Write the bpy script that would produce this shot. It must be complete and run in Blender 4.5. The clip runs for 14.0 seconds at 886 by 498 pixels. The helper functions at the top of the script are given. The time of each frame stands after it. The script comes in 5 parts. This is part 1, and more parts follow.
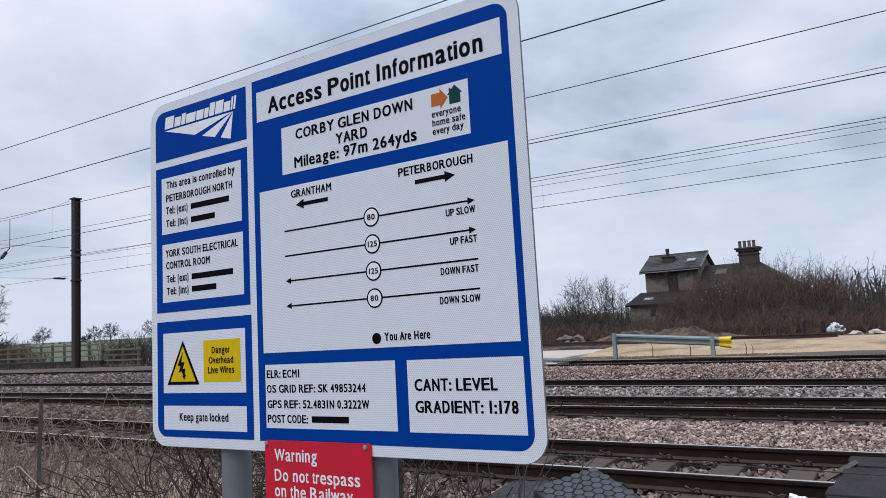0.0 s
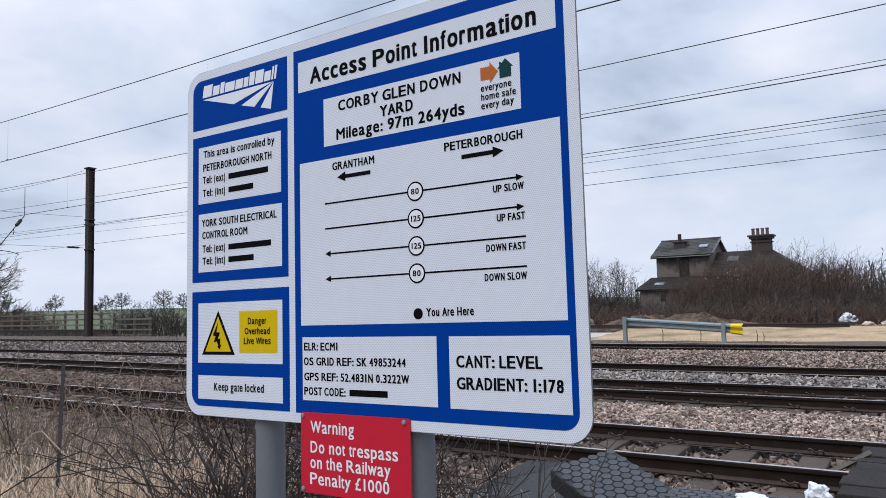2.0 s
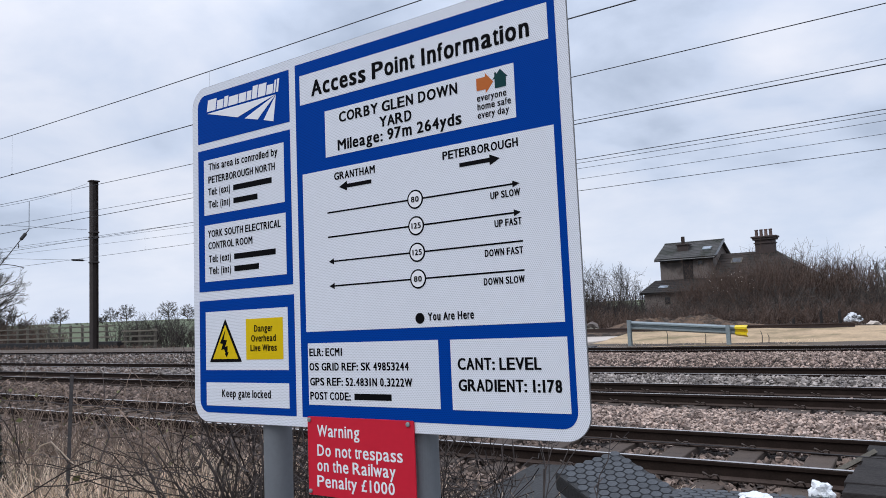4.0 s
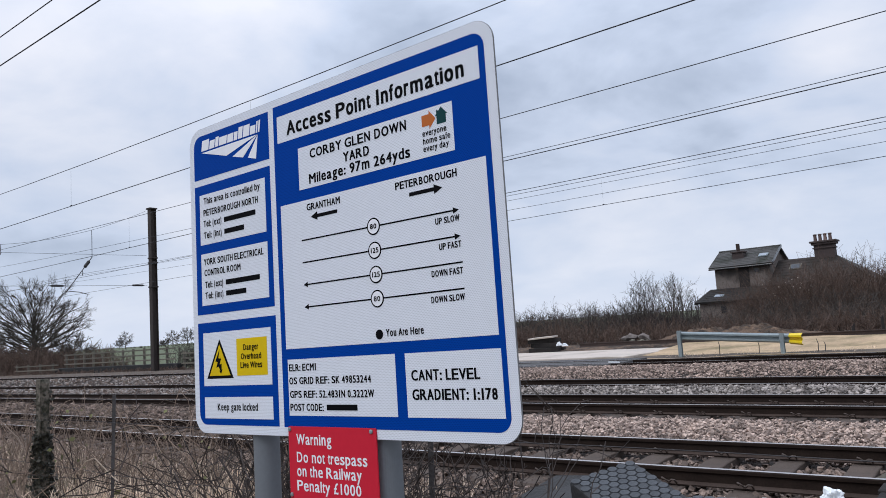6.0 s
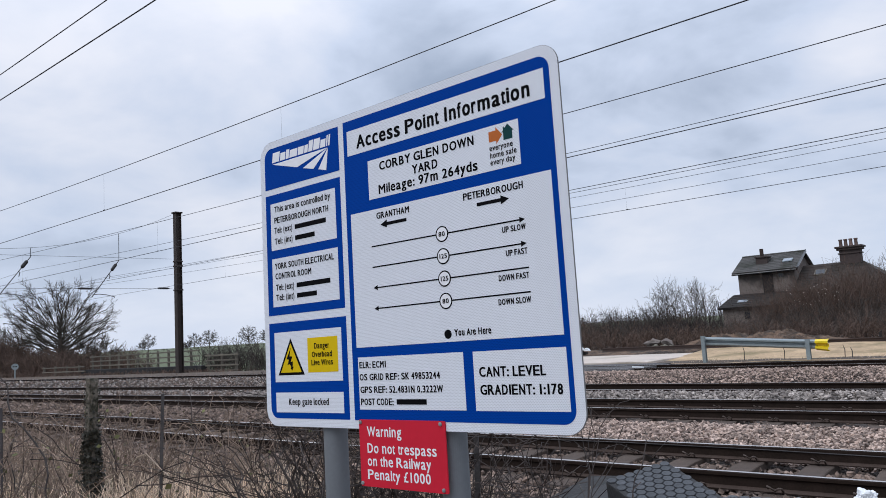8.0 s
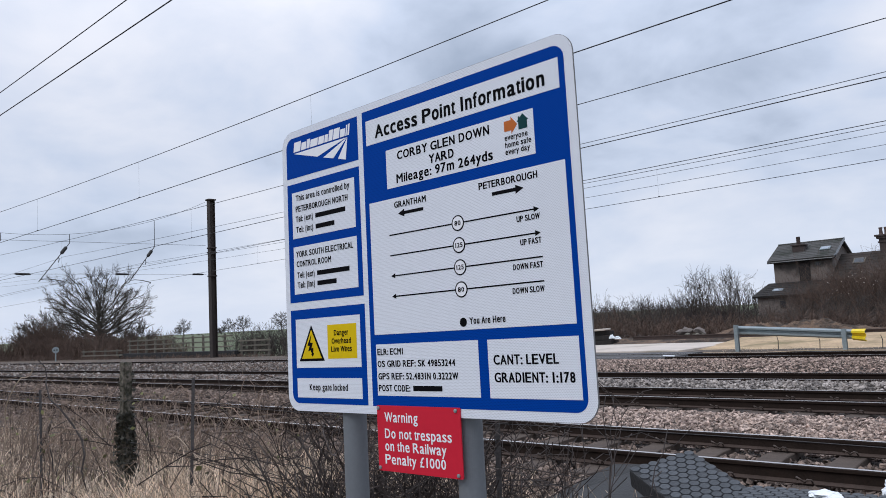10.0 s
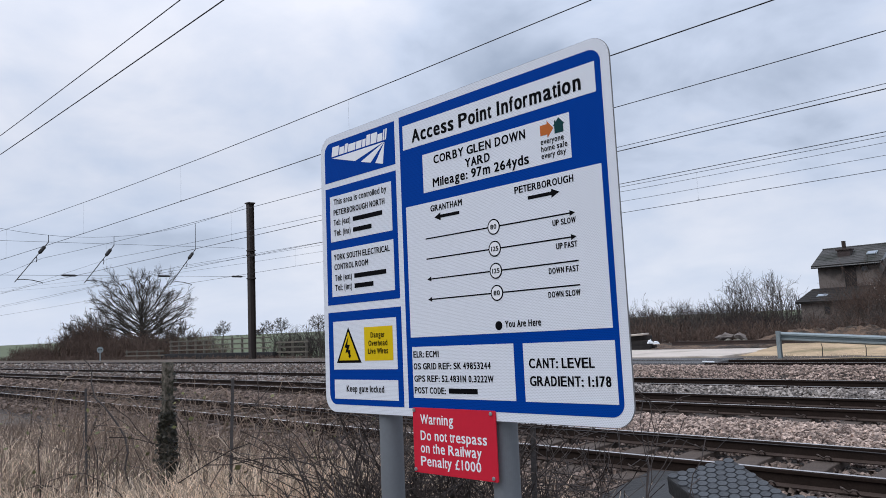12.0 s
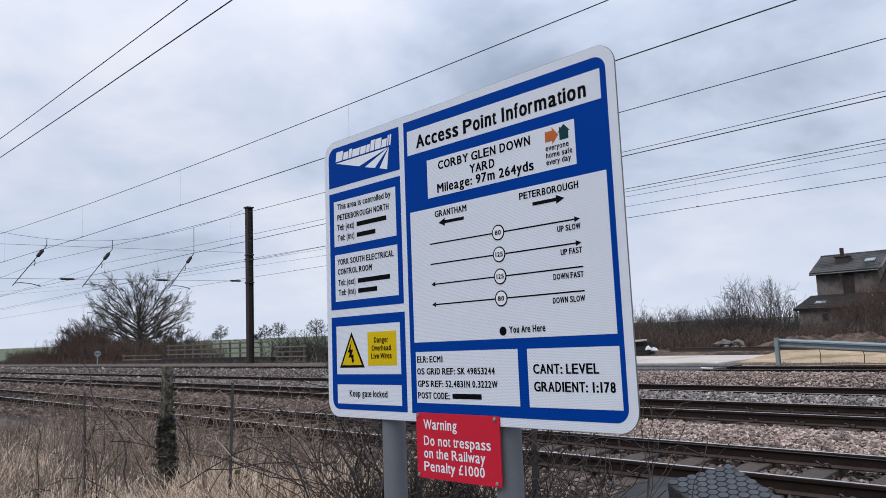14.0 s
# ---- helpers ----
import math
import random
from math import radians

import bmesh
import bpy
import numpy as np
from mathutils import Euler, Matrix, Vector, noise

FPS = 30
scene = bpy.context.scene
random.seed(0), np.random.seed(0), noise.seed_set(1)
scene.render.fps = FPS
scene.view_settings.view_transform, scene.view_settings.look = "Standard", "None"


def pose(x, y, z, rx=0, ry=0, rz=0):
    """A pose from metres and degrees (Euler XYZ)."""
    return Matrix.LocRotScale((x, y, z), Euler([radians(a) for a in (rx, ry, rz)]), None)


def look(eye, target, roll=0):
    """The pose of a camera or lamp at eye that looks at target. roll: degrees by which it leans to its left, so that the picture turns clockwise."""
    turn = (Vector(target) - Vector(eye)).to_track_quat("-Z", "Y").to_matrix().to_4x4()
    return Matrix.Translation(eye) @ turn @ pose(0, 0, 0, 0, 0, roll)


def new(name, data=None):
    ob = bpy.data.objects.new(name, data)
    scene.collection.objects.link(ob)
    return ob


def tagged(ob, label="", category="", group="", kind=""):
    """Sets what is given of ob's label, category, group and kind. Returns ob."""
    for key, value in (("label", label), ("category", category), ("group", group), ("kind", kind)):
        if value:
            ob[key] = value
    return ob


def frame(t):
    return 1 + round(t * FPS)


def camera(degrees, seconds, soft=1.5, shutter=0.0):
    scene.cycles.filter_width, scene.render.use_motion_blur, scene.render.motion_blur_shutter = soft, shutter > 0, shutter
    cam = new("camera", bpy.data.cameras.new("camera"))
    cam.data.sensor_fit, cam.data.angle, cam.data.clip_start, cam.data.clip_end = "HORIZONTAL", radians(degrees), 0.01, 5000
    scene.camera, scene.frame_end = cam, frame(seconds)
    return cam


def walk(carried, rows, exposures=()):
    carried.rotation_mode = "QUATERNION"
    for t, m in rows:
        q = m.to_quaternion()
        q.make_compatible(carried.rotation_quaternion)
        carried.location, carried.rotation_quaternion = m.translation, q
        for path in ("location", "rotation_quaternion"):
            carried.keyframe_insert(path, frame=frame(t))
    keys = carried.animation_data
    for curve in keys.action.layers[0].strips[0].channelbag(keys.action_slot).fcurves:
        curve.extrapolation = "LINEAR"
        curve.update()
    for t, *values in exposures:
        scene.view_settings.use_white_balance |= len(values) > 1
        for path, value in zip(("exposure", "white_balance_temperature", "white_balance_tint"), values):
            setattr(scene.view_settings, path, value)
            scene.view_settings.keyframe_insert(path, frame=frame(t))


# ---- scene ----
cam = camera(61.86, 14.0, soft=0.9)
PATH = [
    (0, 0.6677, -1.2983, 1.4407, 96.016, 3.082, 33.58),
    (0.5, 0.6238, -1.308, 1.4379, 95.031, 1.788, 34.62),
    (1, 0.6096, -1.3079, 1.4362, 94.62, 1.515, 34.367),
    (1.5, 0.6009, -1.3116, 1.4366, 94.45, 1.516, 34.25),
    (2, 0.5957, -1.3265, 1.4382, 94.432, 1.467, 34.22),
    (4.5, 0.6585, -1.3612, 1.432, 95.318, 2.936, 35.148),
    (5, 0.7465, -1.3311, 1.4333, 95.735, 3.447, 36.169),
    (5.5, 0.8506, -1.3139, 1.4252, 96.097, 3.774, 37.448),
    (6, 0.917, -1.3515, 1.4197, 96.377, 3.781, 38.744),
    (6.5, 0.9215, -1.4444, 1.4184, 96.658, 3.683, 39.794),
    (7, 0.9142, -1.5195, 1.4163, 96.903, 3.528, 40.127),
    (9.5, 0.9326, -1.5503, 1.4158, 96.141, 2.914, 40.98),
    (10, 0.96, -1.5311, 1.4164, 95.928, 3.056, 42.605),
    (10.5, 0.9674, -1.5234, 1.4177, 95.877, 3.001, 44.062),
    (11, 0.9698, -1.5294, 1.4185, 95.992, 2.891, 44.993),
    (11.5, 0.969, -1.5299, 1.4168, 96.159, 2.747, 45.35),
    (12, 0.97, -1.5407, 1.4156, 96.32, 2.581, 45.371),
    (12.5, 0.9742, -1.5452, 1.4165, 96.486, 2.481, 45.364),
    (13, 0.9718, -1.5505, 1.4164, 96.656, 2.44, 45.302),
    (13.5, 0.9674, -1.5558, 1.4165, 96.76, 2.436, 45.262),
    (14, 0.9624, -1.5579, 1.4161, 96.718, 2.337, 45.213),
]
walk(cam, [(t, pose(x, y, z, rx, ry, rz)) for t, x, y, z, rx, ry, rz in PATH],
     [(0, -0.05), (1, 0.02), (2, 0.06), (5, 0.03), (7, -0.02), (10, 0.0), (14, -0.04)])

# ---- world and sun ----
SUN_EL, SUN_ROT = radians(48), radians(200)
world = bpy.data.worlds.new("world")
scene.world = world
world.use_nodes = True
wn, wl = world.node_tree.nodes, world.node_tree.links
wn.clear()


def wnode(kind, **kw):
    n = wn.new(kind)
    for k, v in kw.items():
        n.inputs[k].default_value = v
    return n


def wmath(op, a, b=None):
    n = wn.new("ShaderNodeMath")
    n.operation = op
    for i, v in enumerate((a, b)):
        if v is None:
            continue
        if isinstance(v, (int, float)):
            n.inputs[i].default_value = v
        else:
            wl.new(v, n.inputs[i])
    return n.outputs[0]


sky = wn.new("ShaderNodeTexSky")
sky.sky_type = "NISHITA"
sky.sun_disc = False
sky.sun_elevation, sky.sun_rotation = SUN_EL, SUN_ROT
coord = wn.new("ShaderNodeTexCoord")
sep = wn.new("ShaderNodeSeparateXYZ")
wl.new(coord.outputs["Generated"], sep.inputs[0])
up = wmath("MAXIMUM", sep.outputs[2], 0.0)
den = wmath("ADD", up, 0.30)
comb = wn.new("ShaderNodeCombineXYZ")
wl.new(wmath("DIVIDE", sep.outputs[0], den), comb.inputs[0])
wl.new(wmath("DIVIDE", sep.outputs[1], den), comb.inputs[1])
n1 = wnode("ShaderNodeTexNoise", Scale=1.15, Detail=5.0, Roughness=0.5, Distortion=0.3)
n2 = wnode("ShaderNodeTexNoise", Scale=2.6, Detail=6.0, Roughness=0.55, Distortion=0.3)
wl.new(comb.outputs[0], n1.inputs["Vector"])
wl.new(comb.outputs[0], n2.inputs["Vector"])
mixn = wmath("ADD", wmath("MULTIPLY", n1.outputs["Fac"], 0.7), wmath("MULTIPLY", n2.outputs["Fac"], 0.3))
ramp = wn.new("ShaderNodeValToRGB")
calm = wmath("MINIMUM", wmath("ADD", wmath("MULTIPLY", up, 2.6), 0.22), 1.0)
mixn = wmath("ADD", wmath("MULTIPLY", wmath("SUBTRACT", mixn, 0.52), calm), 0.52)
wl.new(mixn, ramp.inputs[0])
cr = ramp.color_ramp
cr.elements[0].position, cr.elements[0].color = 0.385, (0.40, 0.48, 0.63, 1)
cr.elements[1].position, cr.elements[1].color = 0.605, (0.93, 0.96, 1.07, 1)
mid = cr.elements.new(0.49)
mid.color = (0.67, 0.76, 0.945, 1)
# an overcast sky is brighter towards the zenith
lift = wmath("ADD", wmath("MULTIPLY", wmath("POWER", up, 2.0), 2.3), wmath("ADD", wmath("MULTIPLY", up, -0.85), 0.99))
bg_cloud = wn.new("ShaderNodeBackground")
wl.new(ramp.outputs[0], bg_cloud.inputs[0])
wl.new(lift, bg_cloud.inputs[1])
bg_sky = wn.new("ShaderNodeBackground")
wl.new(sky.outputs[0], bg_sky.inputs[0])
bg_sky.inputs[1].default_value = 0.08
wmix = wn.new("ShaderNodeMixShader")
wmix.inputs[0].default_value = 0.92
wout = wn.new("ShaderNodeOutputWorld")
wl.new(bg_sky.outputs[0], wmix.inputs[1])
wl.new(bg_cloud.outputs[0], wmix.inputs[2])
wl.new(wmix.outputs[0], wout.inputs[0])

sun_data = bpy.data.lights.new("sun", "SUN")
sun_data.energy, sun_data.angle, sun_data.color = 0.85, radians(25), (1.0, 0.98, 0.97)
sun = new("sun", sun_data)
sd = Vector((math.sin(SUN_ROT) * math.cos(SUN_EL), math.cos(SUN_ROT) * math.cos(SUN_EL), math.sin(SUN_EL)))
sun.matrix_world = look((0, -20, 30), Vector((0, -20, 30)) - sd)
scene.view_settings.exposure = 0.0


# ---- materials ----
def material(name, color, rough=0.8, metal=0.0, vary=0.25, scale=8.0, fine=60.0, bump=0.3, island=0.0, random_object=0.0, dark=None, dark_at=0.62, spec=0.5, dist=0.02):
    """Principled surface with two scales of variation, fine relief, and stains where dark is given."""
    m = bpy.data.materials.new(name)
    m.use_nodes = True
    nt = m.node_tree
    n, l = nt.nodes, nt.links
    b = n["Principled BSDF"]
    b.inputs["Roughness"].default_value, b.inputs["Metallic"].default_value = rough, metal
    b.inputs["Specular IOR Level"].default_value = spec
    tc = n.new("ShaderNodeTexCoord")
    a = n.new("ShaderNodeTexNoise")
    a.inputs["Scale"].default_value, a.inputs["Detail"].default_value = scale, 5
    f = n.new("ShaderNodeTexNoise")
    f.inputs["Scale"].default_value, f.inputs["Detail"].default_value = fine, 4
    for t in (a, f):
        l.new(tc.outputs["Object"], t.inputs["Vector"])
    add = n.new("ShaderNodeMath")
    add.operation = "ADD"
    l.new(a.outputs["Fac"], add.inputs[0])
    l.new(f.outputs["Fac"], add.inputs[1])
    val = n.new("ShaderNodeMapRange")
    val.inputs["From Min"].default_value, val.inputs["From Max"].default_value = 0.6, 1.4
    val.inputs["To Min"].default_value, val.inputs["To Max"].default_value = 1 - vary, 1 + vary
    l.new(add.outputs[0], val.inputs["Value"])
    out = val.outputs[0]
    for amount, node, socket in ((island, "ShaderNodeNewGeometry", "Random Per Island"), (random_object, "ShaderNodeObjectInfo", "Random")):
        if amount:
            g = n.new(node)
            r = n.new("ShaderNodeMapRange")
            r.inputs["To Min"].default_value, r.inputs["To Max"].default_value = 1 - amount, 1 + amount
            l.new(g.outputs[socket], r.inputs["Value"])
            mu = n.new("ShaderNodeMath")
            mu.operation = "MULTIPLY"
            l.new(out, mu.inputs[0])
            l.new(r.outputs[0], mu.inputs[1])
            out = mu.outputs[0]
    col = n.new("ShaderNodeVectorMath")
    col.operation = "SCALE"
    col.inputs[0].default_value = color
    l.new(out, col.inputs["Scale"])
    final = col.outputs[0]
    if dark:
        s = n.new("ShaderNodeTexNoise")
        s.inputs["Scale"].default_value, s.inputs["Detail"].default_value, s.inputs["Roughness"].default_value = scale * 0.6, 8, 0.65
        l.new(tc.outputs["Object"], s.inputs["Vector"])
        rm = n.new("ShaderNodeMapRange")
        rm.inputs["From Min"].default_value, rm.inputs["From Max"].default_value = dark_at - 0.08, dark_at + 0.08
        l.new(s.outputs["Fac"], rm.inputs["Value"])
        mx = n.new("ShaderNodeMix")
        mx.data_type = "RGBA"
        l.new(rm.outputs[0], mx.inputs[0])
        l.new(final, mx.inputs[6])
        mx.inputs[7].default_value = (*dark, 1)
        final = mx.outputs[2]
    l.new(final, b.inputs["Base Color"])
    if bump:
        bp = n.new("ShaderNodeBump")
        bp.inputs["Strength"].default_value, bp.inputs["Distance"].default_value = bump, dist
        l.new(f.outputs["Fac"], bp.inputs["Height"])
        l.new(bp.outputs[0], b.inputs["Normal"])
    return m


def sheeting(name, color, rough=0.5, pitch=0.0046, amount=0.2, spec=0.15):
    """Retroreflective sign sheeting: a honeycomb of small darker cells under a clear film."""
    m = material(name, color, rough, vary=0.03, scale=3, fine=40, bump=0, spec=spec)
    n, l = m.node_tree.nodes, m.node_tree.links
    b = n["Principled BSDF"]
    src = b.inputs["Base Color"].links[0].from_socket

    def vec(op, a, v=None):
        k = n.new("ShaderNodeVectorMath")
        k.operation = op
        l.new(a, k.inputs[0])
        if v is not None:
            k.inputs[1].default_value = v
        return k.outputs["Value" if op == "LENGTH" else "Vector"]
    tc = n.new("ShaderNodeTexCoord")
    grid = vec("MULTIPLY", tc.outputs["Object"], (1 / pitch, 0.0, 1 / (pitch * math.sqrt(3))))
    near = []
    for half in (0.0, 0.5):
        cell = vec("FRACTION", vec("ADD", grid, (half, 0.5, half)))
        near.append(vec("LENGTH", vec("MULTIPLY", vec("SUBTRACT", cell, (0.5, 0.5, 0.5)), (1.0, 0.0, math.sqrt(3)))))
    d = n.new("ShaderNodeMath")
    d.operation = "MINIMUM"
    l.new(near[0], d.inputs[0])
    l.new(near[1], d.inputs[1])
    r = n.new("ShaderNodeMapRange")
    r.interpolation_type = "SMOOTHSTEP"
    r.inputs["From Min"].default_value, r.inputs["From Max"].default_value = 0.20, 0.40
    r.inputs["To Min"].default_value, r.inputs["To Max"].default_value = 1 - amount, 1.0
    l.new(d.outputs[0], r.inputs["Value"])
    s = n.new("ShaderNodeVectorMath")
    s.operation = "SCALE"
    l.new(src, s.inputs[0])
    l.new(r.outputs[0], s.inputs["Scale"])
    l.new(s.outputs[0], b.inputs["Base Color"])
    return m


M = {
    "sign_white": sheeting("sign_white", (0.78, 0.805, 0.855), amount=0.25),
    "sign_blue": sheeting("sign_blue", (0.0004, 0.050, 0.32), amount=0.25, spec=0.03),
    "sign_red": material("sign_red", (0.60, 0.018, 0.04), 0.5, spec=0.15, vary=0.05, scale=4, fine=50, bump=0),
    "sign_yellow": material("sign_yellow", (0.70, 0.485, 0.0), 0.5, spec=0.15, vary=0.05, scale=6, fine=50, bump=0),
    "ink": material("ink", (0.005, 0.005, 0.006), 0.6, spec=0.03, vary=0.1, bump=0),
    "white_ink": material("white_ink", (0.84, 0.84, 0.86), 0.5, spec=0.12, vary=0.03, bump=0),
    "orange_ink": material("orange_ink", (0.50, 0.135, 0.03), 0.5, spec=0.12, vary=0.04, bump=0),
    "green_ink": material("green_ink", (0.004, 0.045, 0.048), 0.5, spec=0.12, vary=0.04, bump=0),
    "alu": material("alu", (0.55, 0.55, 0.56), 0.5, 0.8, vary=0.12),
    "alu_dark": material("alu_dark", (0.22, 0.22, 0.225), 0.6, 0.4, vary=0.15, bump=0),
    "post_grey": material("post_grey", (0.155, 0.168, 0.18), 0.55, vary=0.08, scale=5, fine=90, bump=0.06),
    "galv": material("galv", (0.26, 0.30, 0.305), 0.5, 0.35, vary=0.18, scale=5, fine=40, bump=0.1),
    "yellow_paint": material("yellow_paint", (0.80, 0.58, 0.01), 0.45, vary=0.1, scale=5, bump=0.05),
    "ground": material("ground", (0.10, 0.076, 0.058), 0.95, vary=0.45, scale=1.3, fine=14, bump=0.8, dist=0.05, dark=(0.07, 0.05, 0.035), dark_at=0.56),
    # very dark brown, so shade in the gaps between stones is in the colour
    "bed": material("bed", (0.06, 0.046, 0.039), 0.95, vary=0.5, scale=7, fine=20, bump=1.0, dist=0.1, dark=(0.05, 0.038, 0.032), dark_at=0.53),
    "stone": material("stone", (0.365, 0.276, 0.228), 0.9, vary=0.3, scale=9, fine=70, bump=0.25, island=0.78, dark=(0.12, 0.08, 0.066), dark_at=0.6),
    "stone_grey": material("stone_grey", (0.31, 0.27, 0.242), 0.9, vary=0.3, scale=9, fine=70, bump=0.25, island=0.65, dark=(0.09, 0.075, 0.068), dark_at=0.6),
    "stone_brown": material("stone_brown", (0.20, 0.145, 0.115), 0.92, vary=0.35, scale=9, fine=70, bump=0.25, island=0.6, dark=(0.07, 0.05, 0.04), dark_at=0.55),
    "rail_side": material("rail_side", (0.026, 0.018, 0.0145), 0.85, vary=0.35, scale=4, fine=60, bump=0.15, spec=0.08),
    "rail_top": material("rail_top", (0.60, 0.57, 0.55), 0.32, 0.9, vary=0.12, scale=3, fine=80, bump=0.03),
    # paler than rail_side: light on top of the foot, put into its colour
    "rail_foot_lit": material("rail_foot_lit", (0.066, 0.048, 0.04), 0.85, vary=0.3, scale=4, fine=60, bump=0.15, spec=0.1),
    "clip": material("clip", (0.065, 0.047, 0.038), 0.8, 0.0, vary=0.3, bump=0.2),
    "sleeper": material("sleeper", (0.085, 0.061, 0.047), 0.92, vary=0.25, scale=5, fine=45, bump=0.3, random_object=0.15, dark=(0.06, 0.045, 0.038), dark_at=0.62),
    "rubber": material("rubber", (0.043, 0.046, 0.051), 0.55, vary=0.28, scale=6, fine=50, bump=0.2, random_object=0.25),
    "rubber_dark": material("rubber_dark", (0.027, 0.027, 0.028), 0.75, vary=0.35, scale=5, fine=45, bump=0.3),
    "deck_grey": material("deck_grey", (0.07, 0.066, 0.065), 0.85, vary=0.25, scale=3, fine=25, bump=0.2, random_object=0.15),
    "plastic": material("plastic", (0.80, 0.82, 0.83), 0.4, vary=0.08, scale=8, bump=0.1),
    "dirty_plastic": material("dirty_plastic", (0.72, 0.74, 0.76), 0.5, vary=0.15, scale=11, bump=0.2, dark=(0.04, 0.04, 0.04), dark_at=0.53),
    "timber": material("timber", (0.036, 0.032, 0.03), 0.9, vary=0.35, scale=4, fine=35, bump=0.5, spec=0.15),
    "old_wood": material("old_wood", (0.13, 0.115, 0.09), 0.9, vary=0.3, scale=3, fine=40, bump=0.3, random_object=0.2),
    "concrete": material("concrete", (0.17, 0.155, 0.12), 0.92, vary=0.25, scale=6, fine=50, bump=0.4, dark=(0.13, 0.125, 0.10), dark_at=0.55),
    "old_concrete": material("old_concrete", (0.175, 0.15, 0.12), 0.95, vary=0.45, scale=26, fine=80, bump=0.7, dark=(0.035, 0.034, 0.02), dark_at=0.51),
    "pad": material("pad", (0.54, 0.465, 0.40), 0.92, vary=0.15, scale=0.7, fine=8, bump=0.2, dark=(0.33, 0.28, 0.22), dark_at=0.6),
    "sand": material("sand", (0.46, 0.325, 0.195), 0.95, vary=0.3, scale=1.1, fine=11, bump=0.6, dist=0.04, dark=(0.22, 0.17, 0.085), dark_at=0.56),
    "earth": material("earth", (0.165, 0.105, 0.068), 0.95, vary=0.5, scale=2.6, fine=14, bump=1.0, dist=0.12, dark=(0.045, 0.032, 0.023), dark_at=0.51),
    "tarred": material("tarred", (0.016, 0.015, 0.015), 0.9, vary=0.4, scale=2, fine=12, bump=0.3, dark=(0.06, 0.055, 0.05), dark_at=0.66),
    "rust": material("rust", (0.04, 0.025, 0.02), 0.85, vary=0.35, scale=4, fine=40, bump=0.3),
    "iron": material("iron", (0.055, 0.05, 0.05), 0.8, 0.2, vary=0.4, scale=9, fine=60, bump=0.3),
    "mast": material("mast", (0.036, 0.026, 0.022), 0.75, 0.1, vary=0.3, scale=1.2, fine=12, bump=0.1),
    "wire": material("wire", (0.028, 0.028, 0.030), 0.6, 0.3, vary=0.1, bump=0),
    "insulator": material("insulator", (0.016, 0.014, 0.013), 0.6, vary=0.1, bump=0),
    "dry_grass": material("dry_grass", (0.575, 0.45, 0.335), 0.85, vary=0.2, scale=2, fine=20, bump=0, island=0.8),
    "green_grass": material("green_grass", (0.13, 0.13, 0.05), 0.85, vary=0.2, bump=0, island=0.4),
    "twig": material("twig", (0.036, 0.026, 0.022), 0.85, vary=0.3, scale=4, fine=30, bump=0, island=0.4),
    "bramble": material("bramble", (0.19, 0.135, 0.10), 0.85, vary=0.3, scale=4, fine=30, bump=0, island=0.45),
    "scrub": material("scrub", (0.094, 0.060, 0.044), 0.9, vary=0.3, scale=0.5, fine=5, bump=0, island=0.45),
    "scrub_dark": material("scrub_dark", (0.05, 0.04, 0.033), 0.9, vary=0.3, scale=0.5, fine=5, bump=0, island=0.4),
    "bark": material("bark", (0.062, 0.052, 0.042), 0.9, vary=0.3, scale=2, fine=16, bump=0.3, island=0.2),
    "leaf": material("leaf", (0.030, 0.028, 0.018), 0.6, vary=0.3, scale=6, bump=0, island=0.5),
    "field": material("field", (0.092, 0.110, 0.053), 0.95, vary=0.18, scale=0.02, fine=0.3, bump=0.2),
    "slate_dark": material("slate_dark", (0.028, 0.025, 0.023), 0.85, vary=0.3, scale=1.0, fine=8, bump=0.3, dark=(0.06, 0.055, 0.045), dark_at=0.66, spec=0.2),
    "slate_brown": material("slate_brown", (0.045, 0.036, 0.031), 0.85, vary=0.3, scale=1.0, fine=8, bump=0.3, dark=(0.025, 0.022, 0.018), dark_at=0.55, spec=0.2),
    "slate": material("slate", (0.074, 0.070, 0.066), 0.8, vary=0.25, scale=1.0, fine=8, bump=0.3, dark=(0.028, 0.03, 0.022), dark_at=0.55, spec=0.3),
    "render_wall": material("render_wall", (0.17, 0.142, 0.125), 0.92, vary=0.2, scale=0.8, fine=9, bump=0.3, dark=(0.06, 0.05, 0.044), dark_at=0.55),
    "brick": material("brick", (0.062, 0.046, 0.042), 0.92, vary=0.25, scale=1.2, fine=11, bump=0.4),
    "terracotta": material("terracotta", (0.15, 0.10, 0.085), 0.85, vary=0.2, bump=0.1, random_object=0.3),
    "glass": material("glass", (0.30, 0.33, 0.37), 0.12, vary=0.1, bump=0),
    "dark_pane": material("dark_pane", (0.02, 0.02, 0.022), 0.2, vary=0.1, bump=0),
}


# ---- mesh helpers ----
def part(name, bm, mat, parent=None, label="", smooth=False):
    me = bpy.data.meshes.new(name)
    bm.normal_update()
    bm.to_mesh(me)
    bm.free()
    me.materials.append(M[mat])
    ob = new(name, me)
    ob.parent = parent
    if smooth:
        me.shade_smooth()
    if label:
        ob["label"] = label
    return ob


def thing(name, m, label, category, group="", kind=""):
    ob = new(name)
    ob.matrix_world = m
    ob.empty_display_size = 0.1
    return tagged(ob, label, category, group, kind)


